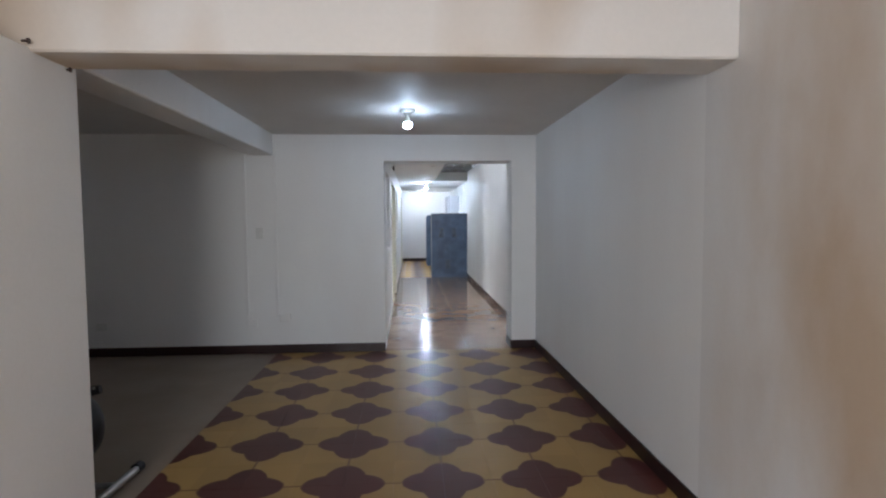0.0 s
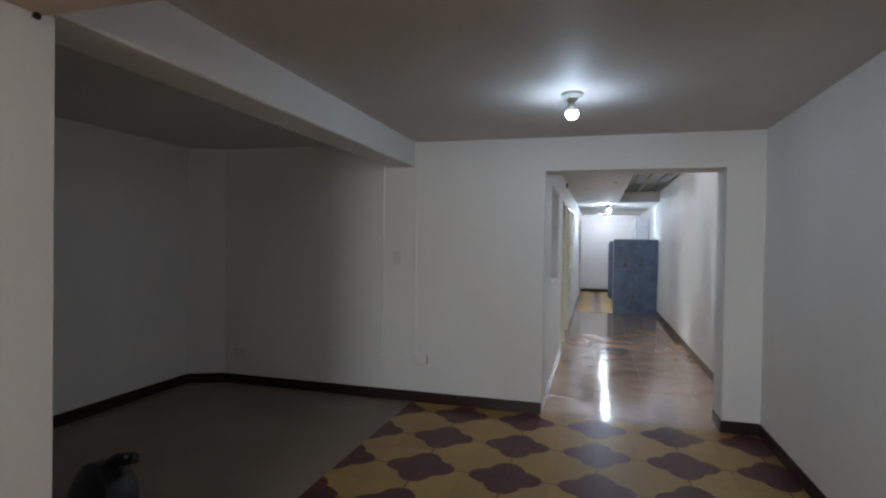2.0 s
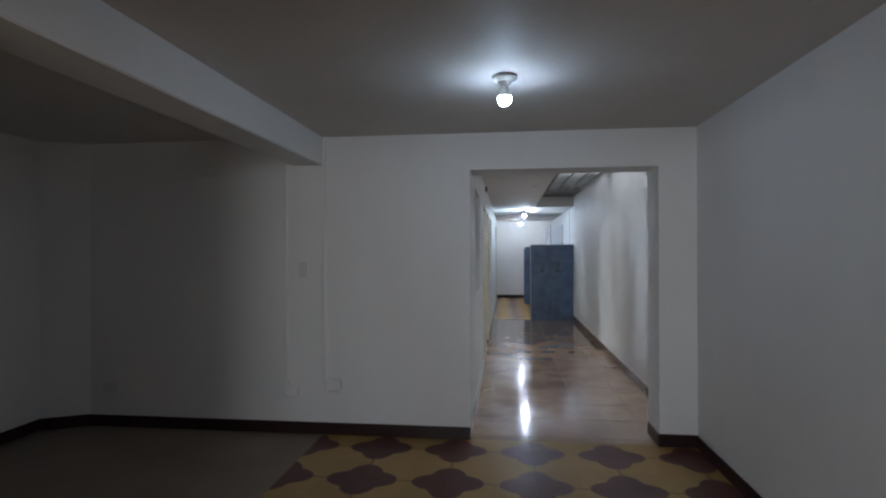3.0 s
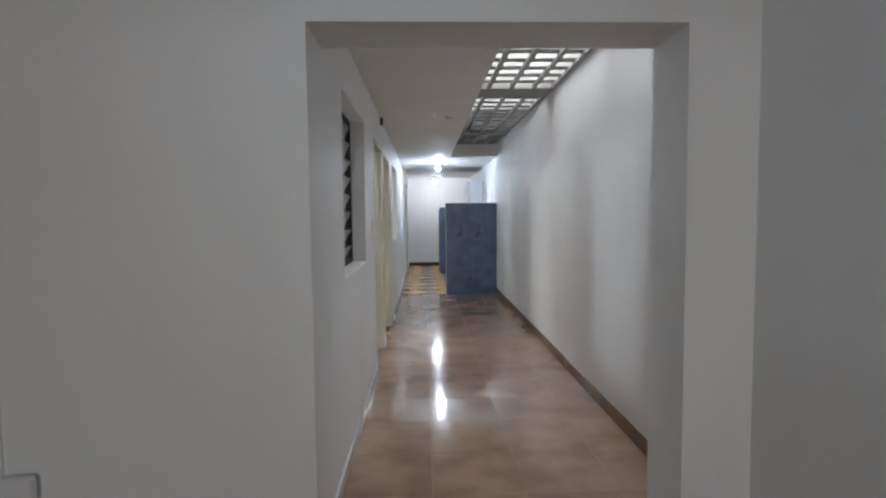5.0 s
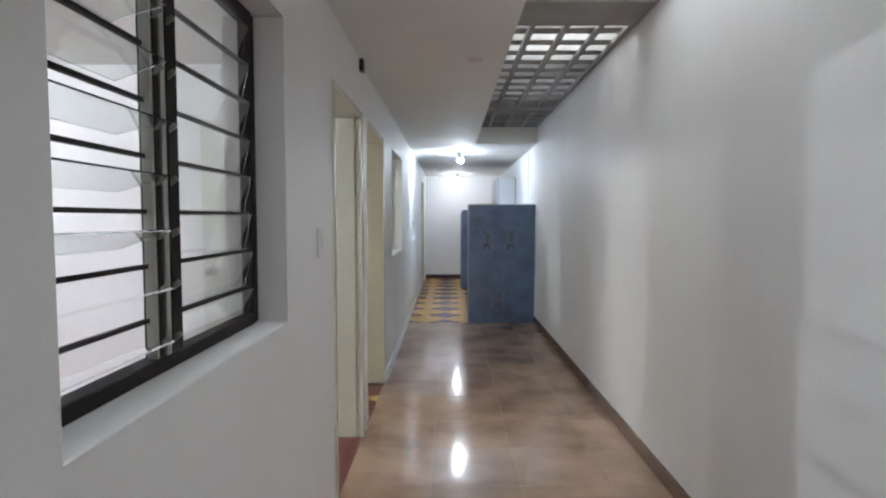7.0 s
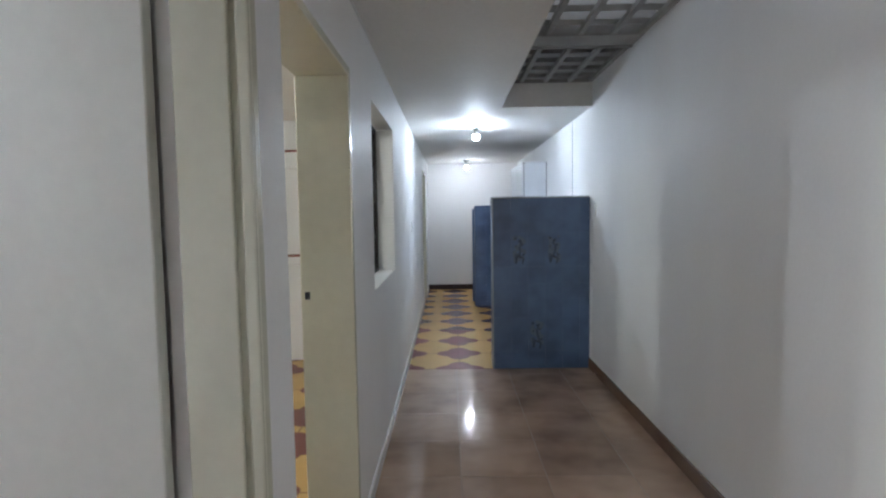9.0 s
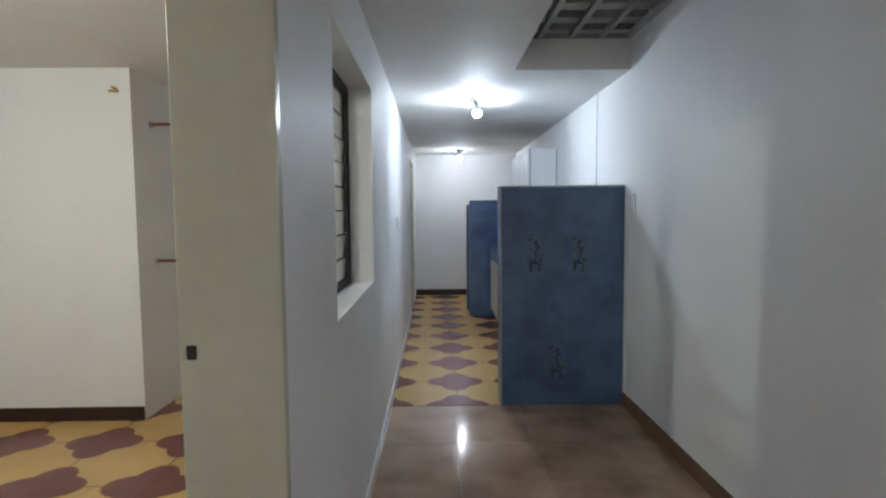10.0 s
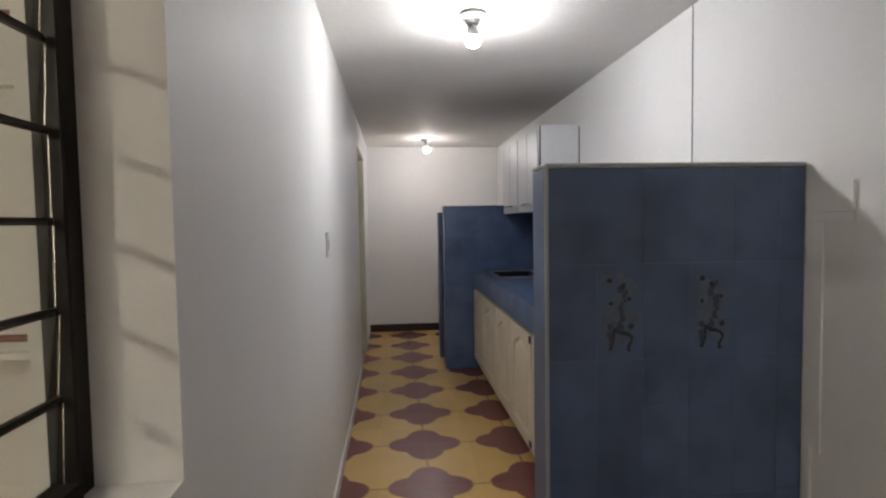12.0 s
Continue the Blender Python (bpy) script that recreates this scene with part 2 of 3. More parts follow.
BULB_KITCHEN = glow("bulb_kitchen", (0.92, 0.95, 1.0), 210.0)
BULB_SIDE_ONE = glow("bulb_first_side_room", (0.95, 0.97, 1.0), 1150.0)
BULB_SIDE = glow("bulb_side_room", (1.0, 0.985, 0.86), 690.0)

# ---- mesh helpers ----


def box(bm, x0, x1, y0, y1, z0, z1, bevel=0.0, seg=1):
    m = Matrix.Translation(((x0 + x1) / 2, (y0 + y1) / 2, (z0 + z1) / 2)) @ Matrix.Diagonal((abs(x1 - x0), abs(y1 - y0), abs(z1 - z0), 1))
    verts = bmesh.ops.create_cube(bm, size=1, matrix=m)["verts"]
    if bevel:
        edges = {e for v in verts for e in v.link_edges}
        bmesh.ops.bevel(bm, geom=list(edges), offset=bevel, segments=seg, affect="EDGES", profile=0.5)
    return bm


def boxed(*args, **kw):
    return box(bmesh.new(), *args, **kw)


def rod(bm, a, b, r, r2=None, seg=12):
    a, b = Vector(a), Vector(b)
    m = Matrix.Translation((a + b) / 2) @ (b - a).to_track_quat("Z", "Y").to_matrix().to_4x4()
    bmesh.ops.create_cone(bm, cap_ends=True, segments=seg, radius1=r, radius2=r if r2 is None else r2, depth=(b - a).length, matrix=m)
    return bm


def lathe(bm, profile, centre=(0, 0, 0), seg=24):
    """Turn (radius, height) pairs round the upright axis through centre."""
    rings = []
    for r, z in profile:
        rings.append([bm.verts.new((centre[0] + r * math.cos(2 * math.pi * i / seg), centre[1] + r * math.sin(2 * math.pi * i / seg), centre[2] + z)) for i in range(seg)])
    for a, b in zip(rings, rings[1:]):
        for i in range(seg):
            bm.faces.new((a[i], a[(i + 1) % seg], b[(i + 1) % seg], b[i]))
    bm.faces.new(rings[0])
    bm.faces.new(rings[-1])
    bmesh.ops.recalc_face_normals(bm, faces=bm.faces)
    return bm


def solid(bm, xs, ys, zs, holes=()):
    """A block cut along the given planes with cells left out; each hole is (x0, x1, y0, y1, z0, z1)."""
    def full(i, j, k):
        if not (0 <= i < len(xs) - 1 and 0 <= j < len(ys) - 1 and 0 <= k < len(zs) - 1):
            return False
        c = ((xs[i] + xs[i + 1]) / 2, (ys[j] + ys[j + 1]) / 2, (zs[k] + zs[k + 1]) / 2)
        return not any(h[0] < c[0] < h[1] and h[2] < c[1] < h[3] and h[4] < c[2] < h[5] for h in holes)
    cache = {}

    def vert(i, j, k):
        if (i, j, k) not in cache:
            cache[i, j, k] = bm.verts.new((xs[i], ys[j], zs[k]))
        return cache[i, j, k]
    for i in range(len(xs) - 1):
        for j in range(len(ys) - 1):
            for k in range(len(zs) - 1):
                if not full(i, j, k):
                    continue
                for (di, dj, dk), q in (((-1, 0, 0), ((0, 0, 0), (0, 0, 1), (0, 1, 1), (0, 1, 0))), ((1, 0, 0), ((1, 0, 0), (1, 1, 0), (1, 1, 1), (1, 0, 1))),
                                        ((0, -1, 0), ((0, 0, 0), (1, 0, 0), (1, 0, 1), (0, 0, 1))), ((0, 1, 0), ((0, 1, 0), (0, 1, 1), (1, 1, 1), (1, 1, 0))),
                                        ((0, 0, -1), ((0, 0, 0), (0, 1, 0), (1, 1, 0), (1, 0, 0))), ((0, 0, 1), ((0, 0, 1), (1, 0, 1), (1, 1, 1), (0, 1, 1)))):
                    if not full(i + di, j + dj, k + dk):
                        bm.faces.new([vert(i + a, j + b, k + c) for a, b, c in q])
    return bm


def finish(name, bm, mat, smooth=False):
    me = bpy.data.meshes.new(name)
    bm.to_mesh(me)
    bm.free()
    me.materials.append(mat)
    if smooth:
        me.polygons.foreach_set("use_smooth", [True] * len(me.polygons))
        me.set_sharp_from_angle(angle=radians(40))
    return me


def part(name, bm, mat, parent, label="", smooth=False):
    ob = new(name, finish(name, bm, mat, smooth))
    ob.parent = parent
    ob.matrix_parent_inverse = parent.matrix_basis.inverted()
    return tagged(ob, label)


def thing(name, place, label, category, group=""):
    ob = new(name)
    ob.matrix_basis = Matrix.Translation(place)
    ob.empty_display_size = 0.1
    return tagged(ob, label, category, group)


def structure(name, bm, mat, label):
    return tagged(new(name, finish(name, bm, mat)), label, name.rstrip("_0123456789").replace("_", " ").split(" ")[0], kind="structure")


# ---- plan, metres ----
XR, XL = 1.40, -0.22           # corridor and room: the long wall, and the corridor's inner wall
XJ, XJ2 = -0.205, 1.14         # jambs of the wide opening
XB, XB2 = -1.33, -1.573        # beam and the wall end under it
Y0, Y1 = 4.355, 4.66           # wall with the opening
YE = 16.43                     # far wall of the kitchen
H = 2.27                       # ceilings
YL0, YL1 = 0.815, 1.06         # cross beam at the start
WT = 0.20                      # thickness of the corridor's inner wall
W1 = (5.25, 6.28, 1.0, 1.98)
W2 = (9.49, 10.55, 0.97, 1.98)
D1, D2, D3 = (6.98, 7.80), (7.99, 8.86), (14.66, 15.5)
DH = 1.97
SK = (0.635, XR, 4.75, 11.31)  # skylight opening
GZ = 2.50

# ---- structure ----
structure("wall_east", boxed(XR, XR + 0.2, YL1, YE + 0.2, -0.2, 3.4), WALL, "long white plaster wall along room and corridor")
structure("wall_east_start", boxed(XR, XR + 0.2, -4.4, YL1, -0.2, 2.8), WALL_PATCHY, "off-white plaster wall with brown patches")
inner_holes = [(-9, 9, W1[0], W1[1], W1[2], W1[3]), (-9, 9, W2[0], W2[1], W2[2], W2[3])] + [(-9, 9, d[0], d[1], -1, DH) for d in (D1, D2)] + [(-9, 9, D3[0], D3[1], -1, 2.03)]
structure("wall_west", solid(bmesh.new(), [XL - WT, XL], [Y1, W1[0], W1[1], D1[0], D1[1], D2[0], D2[1], W2[0], W2[1], D3[0], D3[1], YE],
                             [0, W1[2] - 0.015, W1[2], DH, 1.98, 2.03, H], [(a, b, c, d, e if e > 0 else -1, f) for a, b, c, d, e, f in inner_holes]), WALL, "white plaster corridor wall with two windows and three doorways")
structure("wall_north", solid(bmesh.new(), [-4.0, XR], [YE, YE + 0.2], [-0.2, 2.6]), WALL, "white plaster end wall of the kitchen")
structure("wall_opening", solid(bmesh.new(), [-3.8, XJ, XJ2, XR], [Y0, Y1], [0, 1.998, H], [(XJ, XJ2, 0, 9, -1, 1.998)]), WALL, "white plaster wall with a wide open doorway")
structure("wall_stub", boxed(XB2, XB, -4.2, YL1 + 0.038, 0, 2.045, bevel=0.006), WALL, "off-white wall that ends in an open corner")
structure("wall_back", solid(bmesh.new(), [-3.8, -1.0, 0.6, XR], [-4.4, -4.2], [-0.2, 0.75, 2.2, 2.8], [(-1.0, 0.6, -9, 0, 0.75, 2.2)]), WALL_OLD, "plain back wall with a bright window")
structure("wall_alcove", boxed(-3.8, -3.58, -4.2, Y0, 0, H), WALL, "grey-white side wall of the dark alcove")
bm = bmesh.new()
vs = [bm.verts.new(p) for z in (0, H) for p in ((-3.58, 4.2, z), (-3.27, Y0, z), (-3.58, Y0, z))]
for f in ((0, 1, 4, 3), (1, 2, 5, 4), (2, 0, 3, 5), (0, 2, 1), (3, 4, 5)):
    bm.faces.new([vs[i] for i in f])
structure("wall_corner", bm, WALL, "splayed plaster corner of the alcove")
structure("cross_beam", boxed(XB2, XR, YL0, YL1, 2.03, 2.8, bevel=0.008), WALL_OLD, "painted concrete cross beam")
structure("long_beam", boxed(XB2, XB, YL1, Y0, 2.055, 2.4, bevel=0.008), WALL, "white painted ceiling beam over the alcove edge")
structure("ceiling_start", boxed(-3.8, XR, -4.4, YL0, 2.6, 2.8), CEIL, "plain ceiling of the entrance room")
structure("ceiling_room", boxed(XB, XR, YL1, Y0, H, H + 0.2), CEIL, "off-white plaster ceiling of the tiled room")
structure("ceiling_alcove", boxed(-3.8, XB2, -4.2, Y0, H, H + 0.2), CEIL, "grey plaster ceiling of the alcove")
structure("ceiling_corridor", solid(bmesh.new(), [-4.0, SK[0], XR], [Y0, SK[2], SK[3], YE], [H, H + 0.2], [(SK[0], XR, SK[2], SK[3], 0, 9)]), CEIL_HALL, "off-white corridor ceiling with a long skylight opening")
# side rooms behind the corridor wall
structure("wall_room_back", boxed(-3.4, -3.2, Y1, YE, 0, H), WALL, "white back wall of the side rooms")
structure("wall_room_divide", boxed(-3.2, XL - WT, 7.84, 8.0, 0, H), WALL, "white wall between the side rooms")
structure("wall_closet", boxed(-3.2, -1.81, 11.2, 11.95, 0, H), WALL, "white wall beside a built-in closet")
structure("wall_closet_back", boxed(-1.81, XL - WT, 11.75, 11.95, 0, H), WALL, "white back wall of the closet")

# floors
structure("ground", boxed(-5, 3, -6, 18, -0.25, -0.03), GROUT, "plain cement base under the floors")
floor_room = structure("floor_room", boxed(XB, XR, -4.2, Y0 + 0.01, -0.03, -0.004), GROUT, "cement tile floor with maroon medallions on ochre")
floor_hall = structure("floor_corridor", boxed(XL, XR, Y0 + 0.01, 11.38, -0.03, -0.0012), GROUT_HALL, "glossy brown porcelain tile floor")
floor_kitchen = structure("floor_kitchen", boxed(XL, XR, 11.38, YE, -0.03, -0.004), GROUT, "kitchen floor of maroon and ochre cement tiles")
floor_alcove = structure("floor_alcove", boxed(-3.8, XB, -4.2, Y0, -0.03, 0.0), ALCOVE, "dull grey-brown alcove floor")
structure("floor_room_one", boxed(-3.2, XL, Y1, 7.84, -0.03, 0.0), RED_FLOOR, "red cement floor of a side room")
floor_two = structure("floor_room_two", boxed(-3.2, XL, 7.84, 11.95, -0.03, -0.004), CEMENT_K, "medallion tile floor of a side room")
structure("floor_room_three", boxed(-3.2, XL, 11.95, YE, -0.03, 0.0), RED_FLOOR, "red cement floor of the last side room")


def baseboard(x0, x1, y0, y1, mat, label):
    structure("baseboard", boxed(x0, x1, y0, y1, 0, 0.092, bevel=0.004), mat, label)


dark, brown = "dark maroon base tiles along the wall", "glossy brown base tiles along the wall"
baseboard(-3.27, XJ, Y0 - 0.012, Y0, BASE_DARK, dark)
baseboard(XJ2 + 0.001, XR, Y0 - 0.012, Y0, BASE_DARK, dark)
baseboard(XJ2 - 0.012, XJ2, Y0 - 0.012, Y1 - 0.02, BASE_DARK, dark)
baseboard(XR - 0.012, XR, -4.2, Y0 - 0.012, BASE_DARK, dark)
baseboard(-3.58, -3.568, -4.2, 4.2, BASE_DARK, dark)
baseboard(XR - 0.012, XR, Y1, 11.38, BASE_BROWN, brown)
for a, b in ((Y1, D1[0] - 0.05), (D1[1] + 0.05, D2[0] - 0.05), (D2[1] + 0.05, 11.38)):
    structure("baseboard", boxed(XL, XL + 0.012, a, b, 0, 0.07, bevel=0.003), BASE_WHITE, "glossy white base tiles along the corridor wall")
structure("baseboard", boxed(XL, XL + 0.012, 11.381, D3[0] - 0.05, 0, 0.07, bevel=0.003), BASE_WHITE, "glossy white base tiles along the kitchen wall")
baseboard(XL, XR, YE - 0.012, YE, BASE_DARK, dark)
baseboard(-3.2, -1.81, 11.188, 11.2, BASE_DARK, dark)
bm = bmesh.new()
vs = [bm.verts.new(p) for z in (0, 0.092) for p in ((-3.568, 4.19, z), (-3.26, 4.343, z), (-3.27, Y0, z), (-3.58, 4.2, z))]
for f in ((0, 1, 5, 4), (1, 2, 6, 5), (2, 3, 7, 6), (3, 0, 4, 7), (4, 5, 6, 7), (3, 2, 1, 0)):
    bm.faces.new([vs[i] for i in f])
structure("baseboard", bm, BASE_DARK, dark)

# skylight shaft, roof sheets
structure("skylight_shaft", solid(bmesh.new(), [SK[0] - 0.12, SK[0], XR], [SK[2] - 0.12, SK[2], SK[3], SK[3] + 0.12], [H + 0.2, 2.97], [(SK[0], XR, SK[2], SK[3], 0, 9)]), CONCRETE, "raw concrete upstand round the skylight")
structure("roof_slab", boxed(SK[0] - 0.2, XR + 0.2, 9.6, SK[3] + 0.2, 2.97, 3.08), CONCRETE, "concrete slab over the end of the skylight")

# ---- skylight grate ----
grate = thing("skylight_grate", (1.0, 8.1, GZ), "grey painted steel security grate under the skylight", "grate")
for x in (0.66, 0.8, 1.003, 1.207, 1.38):
    part("bar", boxed(x - 0.018, x + 0.018, SK[2], SK[3], GZ - 0.03, GZ, bevel=0.003), BAR, grate)
for i in range(30):
    y = SK[2] + 0.1 + 0.222 * i
    if 7.35 < y < 7.8 or 10.03 < y < 10.35:
        continue
    part("crossbar", boxed(SK[0], XR, y - 0.05, y + 0.05, GZ + 0.001, GZ + 0.055, bevel=0.003), BAR, grate)
for y, w in ((5.8, 0.07), (8.75, 0.06), (11.15, 0.09)):
    part("crossbeam", boxed(SK[0], XR, y - w, y + w, GZ + 0.072, GZ + 0.19, bevel=0.005), BAR, grate)
part("crossbeam", boxed(SK[0], XR, 10.08, 10.3, GZ - 0.034, GZ + 0.16, bevel=0.006), BAR, grate)
part("flange", boxed(SK[0], XR, 10.3005, 10.33, GZ - 0.042, GZ - 0.03, bevel=0.003), BAR, grate)
part("crossbeam", boxed(SK[0], XR, 7.41, 7.77, GZ - 0.034, GZ + 0.19, bevel=0.006), BAR, grate)
sheet = thing("roof_sheet", (1.0, 7.2, 2.99), "dusty translucent corrugated roof sheets over the skylight", "roof sheet")
bm = bmesh.new()
cols = [[bm.verts.new((SK[0] - 0.2 + 1.2 * i / 60, y, 2.99 + 0.012 * math.sin(i * 1.3))) for i in range(61)] for y in (4.6, 9.6)]
for i in range(60):
    bm.faces.new((cols[0][i], cols[0][i + 1], cols[1][i + 1], cols[1][i]))
part("sheet", bm, SHEET, sheet, smooth=True)


# ---- lamps ----
def ceiling_bulb(x, y, z, mat, label):
    lamp = thing("ceiling_lamp", (x, y, z), label, "lamp", "bare ceiling bulbs")
    part("holder", lathe(bmesh.new(), [(0.062, 0.0), (0.064, -0.012), (0.056, -0.024), (0.036, -0.03), (0.026, -0.05), (0.02, -0.053)], (x, y, z)), WHITE_PLASTIC, lamp, "white porcelain lamp holder", True)
    part("collar", lathe(bmesh.new(), [(0.014, -0.05), (0.0155, -0.06), (0.019, -0.072), (0.0285, -0.092), (0.0325, -0.1048), (0.031, -0.1052)], (x, y, z)), WHITE_PLASTIC, lamp, "white plastic bulb base", True)
    prof = [(0.033, -0.1057)] + [(0.034 * math.sin(a), -0.115 + 0.034 * math.cos(a)) for a in [1.57 + k * 0.157 for k in range(11)]]
    part("bulb", lathe(bmesh.new(), [(max(r, 0.002), h) for r, h in prof], (x, y, z)), mat, lamp, "glowing white bulb", True)
    return lamp


ceiling_bulb(0.057, 3.08, H, BULB_ROOM, "lit bare bulb in a white ceiling holder")
ceiling_bulb(0.457, 12.19, H, BULB_HALL, "lit bare bulb in a white ceiling holder")
ceiling_bulb(0.475, 15.8, H, BULB_KITCHEN, "lit bare bulb in a white ceiling holder")
ceiling_bulb(-2.9, 6.3, H, BULB_SIDE_ONE, "lit bare bulb on the side room ceiling")
ceiling_bulb(-1.92, 9.28, H, BULB_SIDE, "lit bare bulb on the closet room ceiling")

# ---- tiled partitions ----


def partition(y, top, thick, label):
    p = thing("tiled_partition", (0.97, y + thick / 2, 0), label, "partition", "blue tiled partitions")
    x0, x1 = 0.55, XR
    part("core", boxed(x0 + 0.008, x1, y + 0.008, y + thick - 0.008, 0, top - 0.008), BLUE_GROUT, p)
    return p


p1 = partition(11.38, 1.515, 0.14, "half-height partition covered in blue wall tiles")
p2 = partition(14.62, 1.485, 0.14, "half-height partition of blue tiles behind the counter")

TILE_ROWS = [0.0, 0.156, 0.456, 0.756, 0.906, 1.206]


def face_tiles(parent, y, x0, x1, top, rows, mat, sign=-1):
    """Upright 15 x 30 cm tiles on a face that looks along y; returns them by (column, row)."""
    xs = [x0] + [x for x in [0.56 + 0.15 * k for k in range(0, 7)] if x0 + 0.02 < x < x1 - 0.02] + [x1]
    zs = [z for z in rows if z < top - 0.03] + [top]
    rnd_t, shapes, made = random.Random(11), {}, {}
    for i, (a, b) in enumerate(zip(xs, xs[1:])):
        for j, (c, d) in enumerate(zip(zs, zs[1:])):
            key = (round(b - a, 3), round(d - c, 3))
            if key not in shapes:
                w, h = key[0] / 2 - 0.0002, key[1] / 2 - 0.0002
                shapes[key] = finish("tile", boxed(-w, w, -0.004, 0.004, -h, h, bevel=0.0005), mat)
            ob = new("tile", shapes[key])
            ob.parent = parent
            ob.matrix_parent_inverse = parent.matrix_basis.inverted()
            ob.matrix_basis = pose((a + b) / 2, y + sign * (0.004 + rnd_t.uniform(-0.0004, 0.0002)), (c + d) / 2, rnd_t.uniform(-0.1, 0.1), 0, rnd_t.uniform(-0.12, 0.12))
            made[i, j] = ob
    return made


def motif(tile, seed):
    """Printed flower motif low on a wall tile, dark stem strokes with pale spots."""
    r = random.Random(seed)
    y = -0.0046
    dark, pale, mid = bmesh.new(), bmesh.new(), bmesh.new()

    def spot(bm, x, z, s, squash=1.0, lift=0.0):
        bmesh.ops.create_cone(bm, cap_ends=True, segments=9, radius1=s, radius2=s * 0.8, depth=0.0012,
                              matrix=pose(x, y - lift, z, 90, r.uniform(0, 360), 0) @ Matrix.Diagonal((1, squash, 1, 1)))
    for k in range(22):
        spot(pale, r.uniform(-0.045, 0.045), -0.095 + k * 0.0098, r.uniform(0.012, 0.024), r.uniform(0.7, 1), r.uniform(0, 0.0003))
    for k in range(12):
        spot(mid, r.uniform(-0.004, 0.02), 0.085 - k * 0.012, r.uniform(0.009, 0.016), r.uniform(0.6, 1), 0.0005)
    for x, z in ((-0.03, -0.085), (-0.034, -0.07), (-0.03, -0.1), (0.034, -0.045), (-0.034, -0.045)):
        spot(mid, x, z, r.uniform(0.009, 0.014), 1.0, 0.0005)
    for x, z, q in ((-0.032, 0.1, 0.011), (0.004, 0.08, 0.011), (0.03, 0.042, 0.008), (-0.03, 0.028, 0.009), (0.034, -0.045, 0.009)):
        spot(dark, x + r.uniform(-0.004, 0.004), z, q, r.uniform(0.7, 1), 0.0007)
    stem = [(-0.022, -0.05), (-0.008, -0.062), (0.01, -0.066), (0.026, -0.07), (0.038, -0.084), (0.032, -0.1), (0.024, -0.112), (0.03, -0.124)]
    shoot = [(-0.02, -0.056), (-0.022, -0.085), (-0.028, -0.108), (-0.034, -0.12)]
    for line in (stem, shoot):
        for (xa, za), (xb, zb) in zip(line, line[1:]):
            rod(dark, (xa, y + 0.0045, za), (xb, y + 0.0045, zb), r.uniform(0.006, 0.009), r.uniform(0.006, 0.009), 7)
    for bm, mat, name in ((pale, DECOR_PALE, "motif"), (mid, DECOR_MID, "motif_leaf"), (dark, DECOR, "motif_stroke")):
        ob = new(name, finish(name, bm, mat))
        ob.parent = tile


tiles = face_tiles(p1, 11.388, 0.55, XR - 0.004, 1.503, TILE_ROWS, BLUE)
for cell, seed in (((1, 4), 1), ((3, 4), 2), ((2, 1), 3)):
    motif(tiles[cell], seed)
face_tiles(p1, 11.512, 0.55, XR - 0.004, 1.503, TILE_ROWS, BLUE, 1)
part("end_trim", boxed(0.545, 0.558, 11.388, 11.52, 0, 1.503, bevel=0.003), BLUE, p1, "blue glazed tiles on the partition end")
part("corner_trim", boxed(0.543, 0.556, 11.372, 11.384, 0, 1.515, bevel=0.004), TRIM_GREY, p1, "worn grey plaster corner trim")
part("cap", boxed(0.545, XR - 0.004, 11.374, 11.526, 1.505, 1.519, bevel=0.004), TRIM_GREY, p1, "grey tile cap along the top")
face_tiles(p2, 14.628, 0.55, XR - 0.004, 1.475, TILE_ROWS, BLUE)
part("end_trim", boxed(0.545, 0.558, 14.626, 14.76, 0, 1.475, bevel=0.003), BLUE, p2)
part("cap", boxed(0.545, XR - 0.004, 14.616, 14.764, 1.477, 1.49, bevel=0.004), BLUE, p2)
p3 = thing("low_partition", (0.96, 15.12, 0), "lower blue tiled partition behind the counter end", "partition")
part("core", boxed(0.537, XR, 15.058, 15.19, 0, 1.425), BLUE_GROUT, p3)
part("face", boxed(0.53, XR, 15.05, 15.056, 0, 1.43, bevel=0.002), BLUE, p3)
part("end_trim", boxed(0.53, 0.536, 15.058, 15.19, 0, 1.43, bevel=0.002), BLUE, p3)
part("cap", boxed(0.53, XR, 15.05, 15.195, 1.431, 1.442, bevel=0.003), BLUE, p3)

# ---- kitchen counter ----
CX, CY0, CY1 = 0.80, 11.53, 14.614
counter = thing("countertop", (1.1, 13.0, 0.755), "blue tiled kitchen countertop over cream cabinets", "countertop")
part("slab", solid(bmesh.new(), [CX + 0.006, 0.93, 1.30, XR], [CY0, 13.98, 14.5, CY1], [0.757, 0.885], [(0.93, 1.30, 13.98, 14.5, 0, 9)]), BLUE_GROUT, counter)
rnd_c = random.Random(3)
ys = [CY0 + 0.2 * k for k in range(16)] + [CY1]
for a, b in zip(ys, ys[1:]):
    if b - a > 0.02:
        part("front_tile", boxed(CX, CX + 0.006, a + 0.001, b - 0.001, 0.757, 0.893, bevel=0.0012), BLUE, counter)
        for c, d in ((CX + 0.008, 0.93), (0.93, 1.12), (1.12, 1.30), (1.30, XR - 0.004)):
            if a < 14.5 and b > 13.98 and 0.92 < (c + d) / 2 < 1.30:
                continue
            part("top_tile", boxed(c + 0.001, d - 0.001, a + 0.001, b - 0.001, 0.885, 0.893, bevel=0.0012), BLUE, counter)
back = thing("tile_backsplash", (1.39, 13.0, 0.9), "blue wall tiles between counter and upper cabinets", "backsplash")
